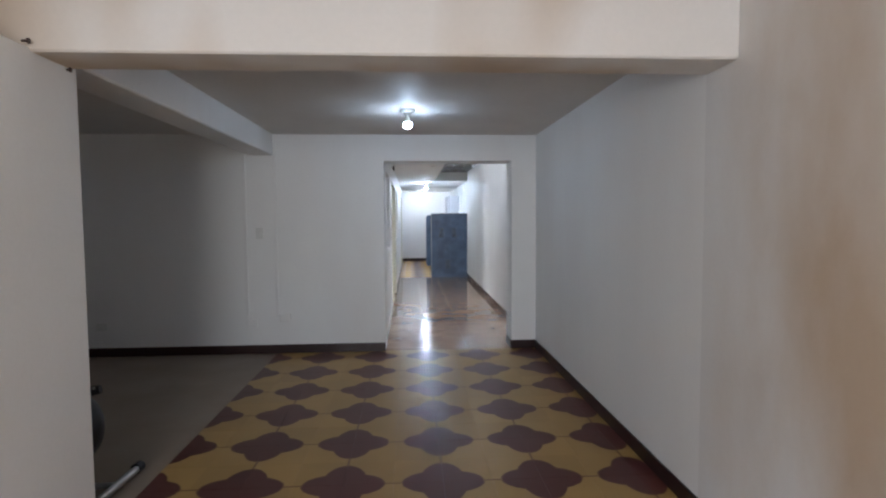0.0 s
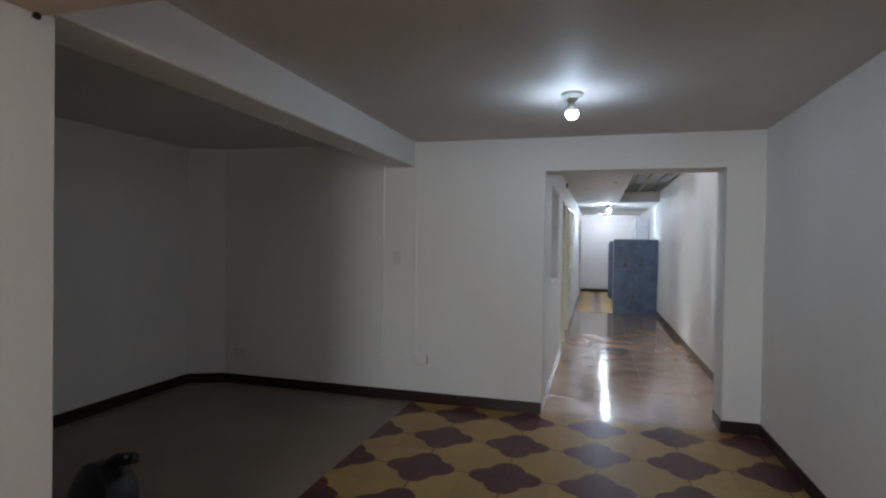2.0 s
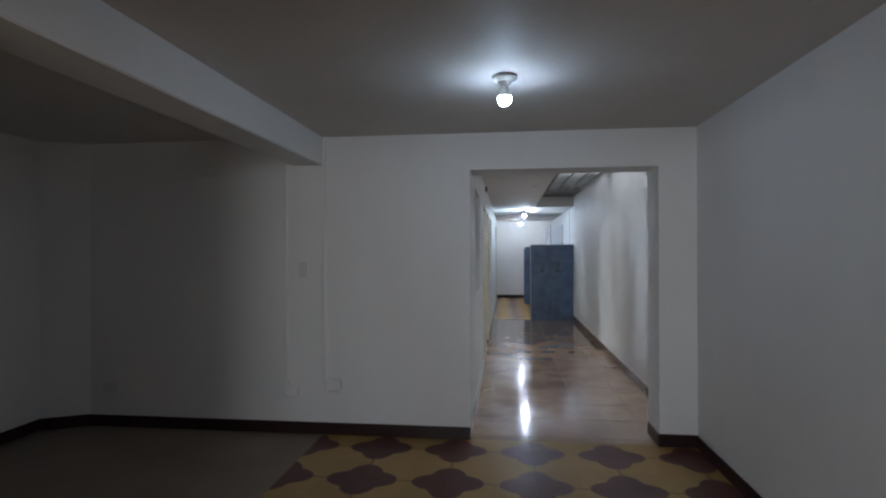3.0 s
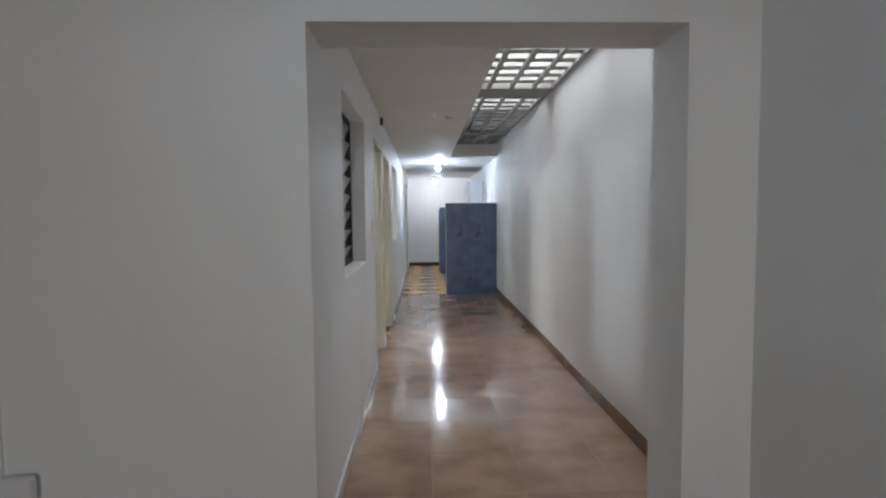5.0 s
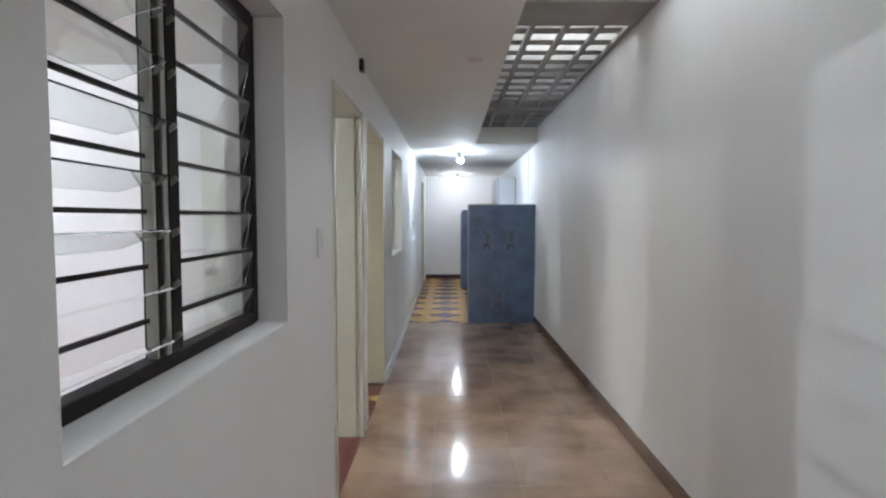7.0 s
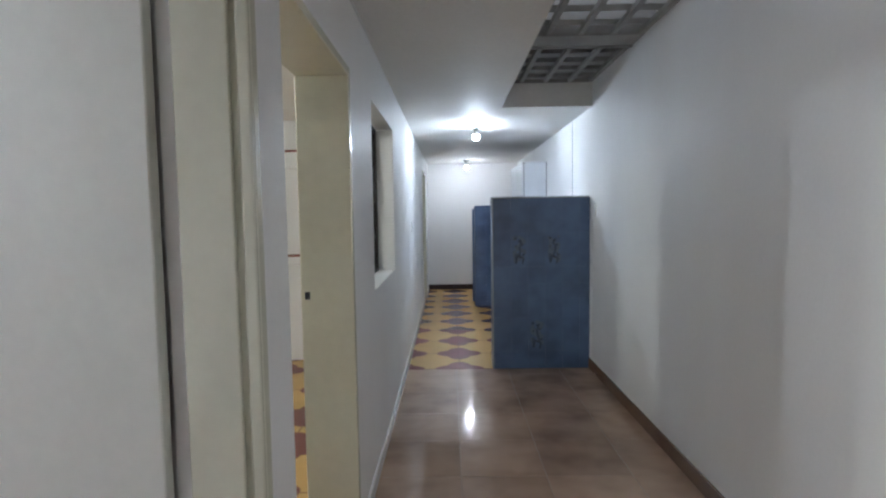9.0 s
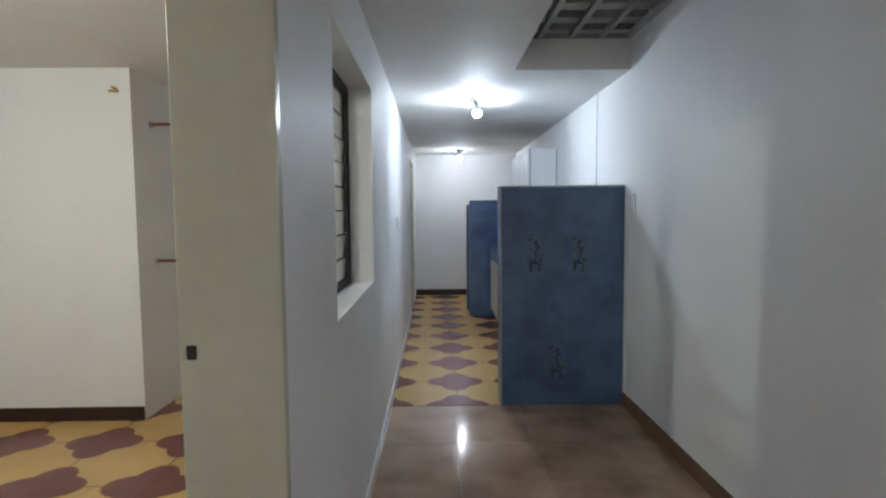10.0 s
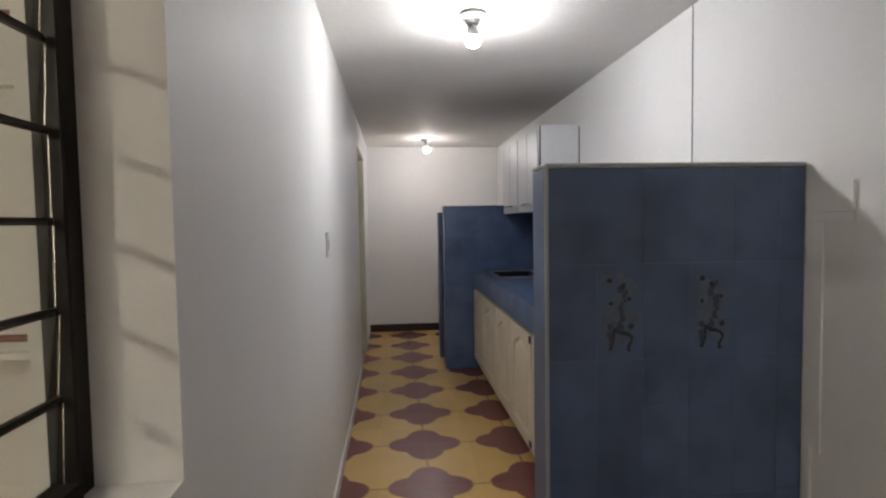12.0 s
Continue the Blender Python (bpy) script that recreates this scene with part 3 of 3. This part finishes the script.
for a, b in zip(ys, ys[1:]):
    for c, d in ((0.895, 1.145), (1.147, 1.397)):
        if b - a > 0.02:
            part("tile", boxed(XR - 0.009, XR - 0.002, a + 0.001, b - 0.001, c, d, bevel=0.0012), BLUE, back)
sink = thing("kitchen_sink", (1.11, 14.24, 0.89), "stainless steel sink set in the blue tiled counter", "sink")
part("basin", solid(bmesh.new(), [0.932, 0.945, 1.285, 1.298], [13.982, 13.995, 14.485, 14.498], [0.76, 0.77, 0.896], [(0.945, 1.285, 13.995, 14.485, 0.77, 9)]), DARK_STEEL, sink, "dark steel basin")
part("rim", solid(bmesh.new(), [0.895, 0.935, 1.295, 1.335], [13.93, 13.985, 14.495, 14.55], [0.8945, 0.903], [(0.935, 1.295, 13.985, 14.495, 0, 9)]), STEEL, sink, "dull steel rim")


def slab_of(outline, x0, x1):
    """Prism between x0 and x1 over an outline of (y, z) corners."""
    bm = bmesh.new()
    a, b = ([bm.verts.new((x, p, q)) for p, q in outline] for x in (x0, x1))
    bm.faces.new(a)
    bm.faces.new(b)
    for i in range(len(outline)):
        k = (i + 1) % len(outline)
        bm.faces.new((a[i], a[k], b[k], b[i]))
    bmesh.ops.recalc_face_normals(bm, faces=bm.faces)
    return bm


def arch(y0, y1, base, rise, n=14):
    return [(y0 + (y1 - y0) * k / n, base + rise * math.sin(math.pi * k / n) ** 1.5) for k in range(n + 1)]


def cabinet_door(unit, x, y0, y1, z0, z1, hinges):
    d = part("door", boxed(x - 0.01, x, y0, y1, z0, z1), CREAM_WOOD, unit)
    a, b, c, e, f = y0 + 0.062, y1 - 0.062, z0 + 0.065, z1 - 0.125, x - 0.024
    for p, q in ((y0, a), (b, y1)):
        part("stile", boxed(f, x - 0.0102, p, q, z0, z1, bevel=0.003), CREAM_WOOD, d)
    part("rail", boxed(f, x - 0.0102, a + 0.001, b - 0.001, z0, c, bevel=0.003), CREAM_WOOD, d)
    part("arched_rail", slab_of(arch(a + 0.001, b - 0.001, e, 0.06) + [(b - 0.001, z1), (a + 0.001, z1)], f, x - 0.0102), CREAM_WOOD, d)
    pan = bmesh.new()
    low = [(a + 0.014, c + 0.014), (b - 0.014, c + 0.014)] + arch(a + 0.014, b - 0.014, e - 0.014, 0.06)[::-1]
    top = [(a + 0.045, c + 0.045), (b - 0.045, c + 0.045)] + arch(a + 0.045, b - 0.045, e - 0.045, 0.06)[::-1]
    lo, hi = ([pan.verts.new((h, p, q)) for p, q in ring] for h, ring in ((x - 0.0102, low), (f, top)))
    pan.faces.new(hi)
    for i in range(len(low)):
        k = (i + 1) % len(low)
        pan.faces.new((lo[i], lo[k], hi[k], hi[i]))
    bmesh.ops.recalc_face_normals(pan, faces=pan.faces)
    part("raised_panel", pan, CREAM_WOOD, d)
    if hinges:
        for z in (z0 + 0.03, z1 - 0.03):
            part("hinge", boxed(x - 0.03, x - 0.0235, y0 - 0.004, y0 + 0.03, z - 0.02, z + 0.02, bevel=0.002), BLACK, d, "black hinge")
    return d


width = (CY1 - CY0) / 6
for k in range(6):
    a = CY0 + width * k
    b = a + width
    unit = thing("base_cabinet", (1.1, (a + b) / 2, 0), "cream wooden base cabinet with an arched raised-panel door", "cabinet", "base cabinets under the counter")
    part("body", boxed(CX + 0.03, XR - 0.012, a + 0.002, b - 0.002, 0.08, 0.752), CREAM_WOOD, unit)
    part("plinth", boxed(CX + 0.06, XR - 0.012, a + 0.002, b - 0.002, 0, 0.079), CREAM_WOOD, unit)
    cabinet_door(unit, CX + 0.03, a + 0.015, b - 0.015, 0.1, 0.735, k == 2)

# ---- upper cabinets ----
for a, b in ((13.47, 14.065), (14.07, 14.66)):
    unit = thing("wall_cabinet", (1.25, (a + b) / 2, 1.41), "white wall cabinet with flat doors hung above the counter", "cabinet", "white wall cabinets")
    part("body", boxed(1.12, XR - 0.008, a, b, 1.415, 2.01, bevel=0.002), CABINET, unit)
    # dark filler puts the shade of the door gap into colour
    part("gap_shade", boxed(1.1125, 1.1195, a + 0.004, b - 0.004, 1.42, 2.004), BASE_DARK, unit, "dark strip painted in as shade of the gap behind the doors")
    # shadow line between cabinet and wall, drawn as a dark strip
    part("wall_gap_shade", boxed(XR - 0.0078, XR, a + 0.004, b - 0.004, 1.42, 2.004), BASE_DARK, unit, "dark strip painted in as the shadow line at the wall")
    mid = (a + b) / 2
    for p, q, hy in ((a + 0.003, mid - 0.002, mid - 0.06), (mid + 0.002, b - 0.003, mid + 0.06)):
        d = part("door", boxed(1.095, 1.112, p, q, 1.41, 2.008, bevel=0.003), CABINET, unit)
        h = rod(bmesh.new(), (1.078, hy - 0.05, 1.47), (1.078, hy + 0.05, 1.47), 0.005)
        for s in (-0.045, 0.045):
            rod(h, (1.096, hy + s, 1.47), (1.078, hy + s, 1.47), 0.004)
        part("handle", h, BLACK, d, "slim dark bar handle")


# ---- louvred windows ----
def louvre_window(name, w, tilt_near, tilt_far, label, set_back=0.135, mid=0.545):
    y0, y1, z0, z1 = w[0], w[1], w[2] + 0.004, w[3]
    x = XL - set_back
    win = tagged(new(name), label, "window", kind="structure")
    win.matrix_basis = Matrix.Translation((x, (y0 + y1) / 2, z0))
    f, dp = 0.042, 0.022
    part("frame", boxed(x - dp, x + dp, y0, y0 + f, z0, z1, bevel=0.003), FRAME, win)
    part("frame", boxed(x - dp - 0.004, x + dp - 0.006, y1 - f + 0.006, y1, z0, z1, bevel=0.003), FRAME, win)
    part("frame", boxed(x - dp, x + dp, y0 + f, y1 - f + 0.005, z0, z0 + f * 0.8, bevel=0.003), FRAME, win)
    part("frame", boxed(x - dp, x + dp, y0 + f, y1 - f + 0.005, z1 - f * 0.8, z1, bevel=0.003), FRAME, win)
    ym = y0 + mid
    part("mullion", boxed(x - dp, x + dp, ym - 0.022, ym + 0.026, z0 + f * 0.8, z1 - f * 0.8, bevel=0.003), FRAME, win)
    part("mullion", boxed(x - dp + 0.004, x + dp - 0.004, ym - 0.066, ym - 0.044, z0 + f * 0.8, z1 - f * 0.8, bevel=0.003), FRAME, win)
    part("clip_rail", boxed(x - 0.006, x + 0.02, ym - 0.0425, ym - 0.0235, z0 + f * 0.8, z1 - f * 0.8), ALU, win, "worn aluminium louvre rail")
    part("clip_rail", boxed(x - 0.006, x + 0.016, ym - 0.077, ym - 0.0675, z0 + f * 0.8, z1 - f * 0.8), ALU, win, "worn aluminium louvre rail")
    rows = 8
    step = 0.1165
    for k in range(rows):
        z = 1.005 + step * (k + 0.5)
        for a, b, tilt in ((y0 + f, ym - 0.079, tilt_near + 4 * math.sin(k * 2.1)), (ym + 0.028, y1 - f + 0.003, tilt_far + 2 * math.sin(k * 1.7))):
            g = boxed(-0.002, 0.002, a + 0.003 - (a + b) / 2, b - 0.003 - (a + b) / 2, -step * 0.5, step * 0.5)
            bmesh.ops.transform(g, matrix=pose(x, (a + b) / 2, z, 0, tilt, 0), verts=g.verts)
            pane = part("louvre_pane", g, GLASS, win)
            pane.visible_shadow = False
        c = boxed(-0.004, 0.004, -0.034, 0.034, -0.004, 0.004)
        box(c, -0.03, 0.03, 0.018, 0.022, -0.006, 0.006)
        box(c, -0.03, 0.03, -0.03, -0.026, -0.006, 0.006)
        bmesh.ops.transform(c, matrix=pose(x + 0.012, ym - 0.033, z, 0, tilt_near + 70, 0), verts=c.verts)
        part("louvre_clip", c, ALU, win, "aluminium louvre clip")
    for k in range(1, 8):
        zb = 1.005 + 0.1165 * k
        part("security_bar", boxed(x - 0.008, x + 0.002, y0 + 0.03, y1 - 0.04, zb - 0.0048, zb + 0.0048), FRAME, win, "dark iron security bar")
    structure("window_sill", boxed(XL - WT + 0.002, XL - 0.001, y0 + 0.003, y1 - 0.003, w[2] - 0.014, w[2] + 0.003, bevel=0.003), WALL, "white plaster window sill")
    return win


louvre_window("window_1", W1, 74, 14, "dark brown louvred window with clear glass blades, half open", 0.112, 0.495)
louvre_window("window_2", W2, 68, 2, "dark brown louvred window with clear glass blades, open", 0.135, 0.49)


# ---- doors ----
def door_frame(name, d, top, label, depth=WT + 0.006, stops=True, near_jamb=True):
    fr = tagged(new(name), label, "door frame", kind="structure")
    fr.matrix_basis = Matrix.Translation((XL, d[0], 0))
    t = 0.035
    for a, b in ((d[0] + 0.001, d[0] + t), (d[1] - t, d[1] - 0.001)):
        if a > d[0] + t or near_jamb:
            part("jamb", boxed(XL - depth, XL + 0.008, a, b, 0, top - t, bevel=0.003), CREAM, fr)
        s0, s1 = (b, b + 0.012) if a < (d[0] + d[1]) / 2 else (a - 0.012, a)
        if depth < WT or not stops:
            continue
        part("stop", boxed(XL - 0.13, XL - 0.09, s0, s1, 0, top - t - 0.012, bevel=0.002), CREAM, fr)
    part("head", boxed(XL - depth, XL + 0.008, d[0] + 0.001, d[1] - 0.001, top - t, top - 0.001, bevel=0.003), CREAM, fr)
    return fr


fr1 = door_frame("door_frame_1", D1, DH, "glossy cream painted door frame", 0.15)
part("lip", boxed(XL - 0.017, XL + 0.008, D1[1] - 0.05, D1[1] - 0.0355, 0, DH - 0.036, bevel=0.003), CREAM, fr1)
part("lip", boxed(XL - 0.148, XL - 0.034, D1[1] - 0.048, D1[1] - 0.0355, 0, DH - 0.036, bevel=0.003), CREAM, fr1)
fr2 = door_frame("door_frame_2", D2, DH, "glossy cream painted door frame without its leaf in view", stops=False, near_jamb=False)
part("strike_plate", boxed(XL - 0.19, XL - 0.17, D2[1] - 0.04, D2[1] - 0.034, 1.045, 1.075, bevel=0.002), BLACK, fr2, "dark metal strike plate")
door_frame("door_frame_3", D3, 2.03, "cream painted door frame near the kitchen end")


def knob(parent, x, y, z, side):
    k = bmesh.new()
    bmesh.ops.create_cone(k, cap_ends=True, segments=20, radius1=0.032, radius2=0.03, depth=0.008, matrix=pose(x, y + side * 0.004, z, 90, 0, 0))
    rod(k, (x, y, z), (x, y + side * 0.035, z), 0.011)
    bmesh.ops.create_uvsphere(k, u_segments=18, v_segments=12, radius=0.027, matrix=pose(x, y + side * 0.05, z) @ Matrix.Diagonal((1, 0.75, 1, 1)))
    part("knob", k, STEEL, parent, "round steel door knob", True)


leaf1 = thing("door_1", (XL - 0.21, 7.77, 0), "white painted door standing open into the side room", "door")
part("leaf", boxed(XL - 0.96, XL - 0.205, 7.758, 7.795, 0.012, 1.925, bevel=0.003), DOOR_WHITE, leaf1)
knob(leaf1, XL - 0.9, 7.758, 1.02, -1)
leaf3 = thing("door_3", (XL - 0.12, 15.0, 0), "closed cream painted door near the kitchen end", "door")
part("leaf", boxed(XL - 0.17, XL - 0.132, D3[0] + 0.037, D3[1] - 0.037, 0.01, 1.99, bevel=0.003), CREAM, leaf3)

# ---- closet of the second side room ----
for z in (1.95, 1.03):
    r = thing("closet_rod", (-1.1, 11.42, z), "thin red-brown hanging rod across the closet", "closet rod", "closet rods")
    part("rod", rod(bmesh.new(), (-1.808, 11.42, z), (XL - WT - 0.002, 11.42, z), 0.011), ROD, r)
    for x in (-1.806, XL - WT - 0.006):
        part("rod_socket", rod(bmesh.new(), (x, 11.42, z), (x + (0.012 if x < -1 else -0.012), 11.42, z), 0.022), STEEL, r)
    s = thing("closet_ledge", (-1.1, 11.73, z - 0.1), "narrow white ledge on the closet wall", "ledge", "closet ledges")
    part("ledge", boxed(-1.808, XL - WT - 0.002, 11.70, 11.749, z - 0.13, z - 0.105, bevel=0.003), WALL, s)
hook = thing("wall_hook", (-1.9, 11.2, 2.12), "small brass hook high on the white wall", "hook")
part("hook", rod(rod(bmesh.new(), (-1.9, 11.2, 2.14), (-1.9, 11.16, 2.14), 0.008), (-1.93, 11.17, 2.12), (-1.87, 11.17, 2.12), 0.008), BRASS, hook)
for z in (1.09, 0.8):
    h = thing("robe_hook", (-0.9, 11.75, z), "small dark hook on the closet back wall", "hook", "closet hooks")
    part("hook", rod(rod(bmesh.new(), (-0.9, 11.75, z), (-0.9, 11.7, z), 0.012), (-0.9, 11.7, z), (-0.9, 11.69, z - 0.03), 0.009), BLACK, h)


# ---- switches, conduits, cables ----
def wall_plate(m, label, name="light_switch", w=0.075, h=0.115):
    sw = thing(name, (0, 0, 0), label, name.split("_")[1])
    part("plate", boxed(-w / 2, w / 2, -0.009, 0, -h / 2, h / 2, bevel=0.003), WHITE_PLASTIC, sw)
    part("rocker", boxed(-0.013, 0.013, -0.014, -0.008, -0.024, 0.024, bevel=0.002), WHITE_PLASTIC, sw)
    sw.matrix_basis = m
    return sw


wall_plate(pose(XL, 6.72, 1.24, 0, 0, 90), "white light switch plate on the corridor wall")
wall_plate(pose(XL, 12.27, 1.25, 0, 0, 90), "white light switch plate on the kitchen wall")
wall_plate(pose(-1.486, Y0, 1.26), "faint white switch plate beside the conduit")
wall_plate(pose(-3.1, Y0, 0.31, 0, 90, 0), "white socket plate low on the alcove wall", "wall_socket")
for x, z0, z1, bx, bz in ((-1.625, 0.4, 2.055, -1.575, 0.33), (-1.318, 0.42, H, -1.235, 0.385)):
    c = thing("cable_conduit", (x, Y0, z0), "white painted surface conduit ending in a socket box", "conduit", "surface conduits")
    part("duct", boxed(x - 0.014, x + 0.014, Y0 - 0.016, Y0, z0, z1, bevel=0.003), WALL, c)
    part("elbow", boxed(x - 0.014, bx, Y0 - 0.016, Y0, z0 - 0.03, z0 - 0.001, bevel=0.003), WALL, c)
    part("socket_box", boxed(bx - 0.055, bx + 0.055, Y0 - (0.03 if bx < -1.4 else 0.06), Y0 - 0.0165, bz - 0.045, bz + 0.045, bevel=0.008), WALL, c, "white painted socket box")
br = thing("cable_bracket", (XL, 7.75, 2.23), "small dark bracket holding a thin cable at the ceiling edge", "bracket")
part("bracket", boxed(XL, XL + 0.025, 7.72, 7.78, 2.2, H, bevel=0.003), BASE_DARK, br)
part("cable", rod(bmesh.new(), (XL + 0.008, 7.78, 2.25), (XL + 0.008, 9.4, 2.262), 0.005), WHITE_PLASTIC, br)
cab = thing("wall_cable", (XR, 12.04, 1.5), "thin dark cable running down the kitchen wall", "cable")
part("cable", rod(bmesh.new(), (XR - 0.003, 12.04, 0.9), (XR - 0.003, 12.04, H), 0.003), TRIM_GREY, cab)
sc = thing("wall_conduit", (XR, 11.28, 0.7), "old plastered-over conduit with a small box beside the partition", "conduit")
part("box", boxed(XR - 0.012, XR, 11.19, 11.33, 1.33, 1.36, bevel=0.003), WALL, sc)
part("stem", boxed(XR - 0.01, XR, 11.19, 11.203, 1.361, 1.45, bevel=0.003), WALL, sc)
part("duct", boxed(XR - 0.007, XR, 11.3, 11.315, 0.6, 1.329, bevel=0.003), WALL, sc)
part("lower_duct", boxed(XR - 0.01, XR, 11.335, 11.352, 0.1, 0.62, bevel=0.003), WALL, sc)
for x, y, z in ((XB, 0.79, 2.06), (XB, 1.03, 2.02)):
    n = thing("wall_nail", (x, y, z), "small rusty nail in the wall corner", "nail", "rusty nails")
    part("nail", rod(rod(bmesh.new(), (x - 0.01, y, z), (x + 0.013, y, z), 0.005), (x + 0.012, y, z), (x + 0.016, y, z), 0.011), BASE_DARK, n)

# ---- floor fan in the alcove ----
FX, FY, FZ = -1.78, 1.66, 0.27
fan = thing("floor_fan", (FX, FY, 0), "black round floor fan on a steel tube stand", "fan")
drum = lathe(bmesh.new(), [(0.05, -0.1), (0.13, -0.095), (0.175, -0.06), (0.19, 0.0), (0.175, 0.06), (0.13, 0.085), (0.04, 0.09)], (0, 0, 0), 36)
bmesh.ops.transform(drum, matrix=pose(FX, FY, FZ, 78, 0, -20), verts=drum.verts)
part("housing", drum, BLACK, fan, "rounded black fan housing", True)
arm = bmesh.new()
rod(arm, (FX + 0.02, FY, FZ + 0.15), (FX + 0.08, FY + 0.01, FZ + 0.2), 0.04, 0.03)
rod(arm, (FX + 0.08, FY + 0.01, FZ + 0.2), (FX + 0.16, FY + 0.02, FZ + 0.215), 0.03, 0.024)
a = part("handle", arm, BLACK, fan, "black carrying handle with a bright screw", True)
part("screw", rod(bmesh.new(), (FX + 0.14, FY - 0.006, FZ + 0.225), (FX + 0.14, FY - 0.012, FZ + 0.23), 0.007), STEEL, a)
for x in (-1.45, -1.98):
    stand = part("stand_tube", rod(bmesh.new(), (x - 0.015, 1.28, 0.03), (x, 1.7, 0.03), 0.02), STEEL, fan, "dull steel stand tube", True)
    for y in (1.29, 1.705):
        part("end_cap", rod(bmesh.new(), (x - 0.004, y - 0.025, 0.03), (x, y + 0.025, 0.03), 0.028), BLACK, stand, "black rubber end cap", True)
part("stand_bar", rod(bmesh.new(), (-1.98, 1.5, 0.03), (-1.45, 1.5, 0.03), 0.016), STEEL, fan)
part("stand_post", rod(bmesh.new(), (-1.75, 1.5, 0.03), (FX, FY, FZ - 0.1), 0.018), STEEL, fan)

patch = thing("ceiling_plate", (0.46, 7.75, H), "small beige blanking plate on the corridor ceiling", "plate")
part("plate", rod(bmesh.new(), (0.46, 7.75, H), (0.46, 7.75, H - 0.006), 0.045, 0.042, 20), CEIL, patch)

# ---- floor tiles ----


def tile_mesh(name, sx, sy, mat, thick=0.012, bevel=0.0007):
    """One tile, its top at z 0, centred in plan."""
    return finish(name, boxed(-sx / 2, sx / 2, -sy / 2, sy / 2, -thick, 0, bevel=bevel), mat)


def lay(parent, name, mat, x_edges, y_edges, gap, rnd, lift=0.0012):
    shapes = {}
    for a, b in zip(x_edges, x_edges[1:]):
        for c, d in zip(y_edges, y_edges[1:]):
            key = (round(b - a, 4), round(d - c, 4))
            if min(key) < 0.012:
                continue
            if key not in shapes:
                shapes[key] = tile_mesh(name, key[0] - gap, key[1] - gap, mat)
            ob = new(name, shapes[key])
            ob.parent = parent
            ob.location = ((a + b) / 2, (c + d) / 2, rnd.uniform(0, lift))


def edges(lo, hi, start, step):
    k = math.ceil((lo - start) / step + 0.02)
    out = [lo]
    while start + k * step < hi - 0.01:
        out.append(start + k * step)
        k += 1
    return out + [hi]


rnd = random.Random(5)
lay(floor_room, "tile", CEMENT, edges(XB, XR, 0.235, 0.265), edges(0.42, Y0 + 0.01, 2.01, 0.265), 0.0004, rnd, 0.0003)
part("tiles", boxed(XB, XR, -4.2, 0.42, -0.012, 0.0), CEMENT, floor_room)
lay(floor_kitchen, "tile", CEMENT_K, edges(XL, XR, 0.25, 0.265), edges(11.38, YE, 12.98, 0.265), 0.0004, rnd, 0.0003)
lay(floor_hall, "tile", PORCELAIN, edges(XL, XR, 0.22, 0.45), edges(Y0 + 0.01, 11.38, 6.72, 0.45), 0.003, rnd, 0.00005)
lay(floor_two, "tile", CEMENT_K, edges(-2.4, XL - 0.002, 0.25, 0.265), edges(7.99, 11.75, 12.98, 0.265), 0.0004, rnd, 0.0003)
part("tiles", boxed(-3.2, -2.4, 7.99, 11.2, -0.012, 0.0), CEMENT_K, floor_two)
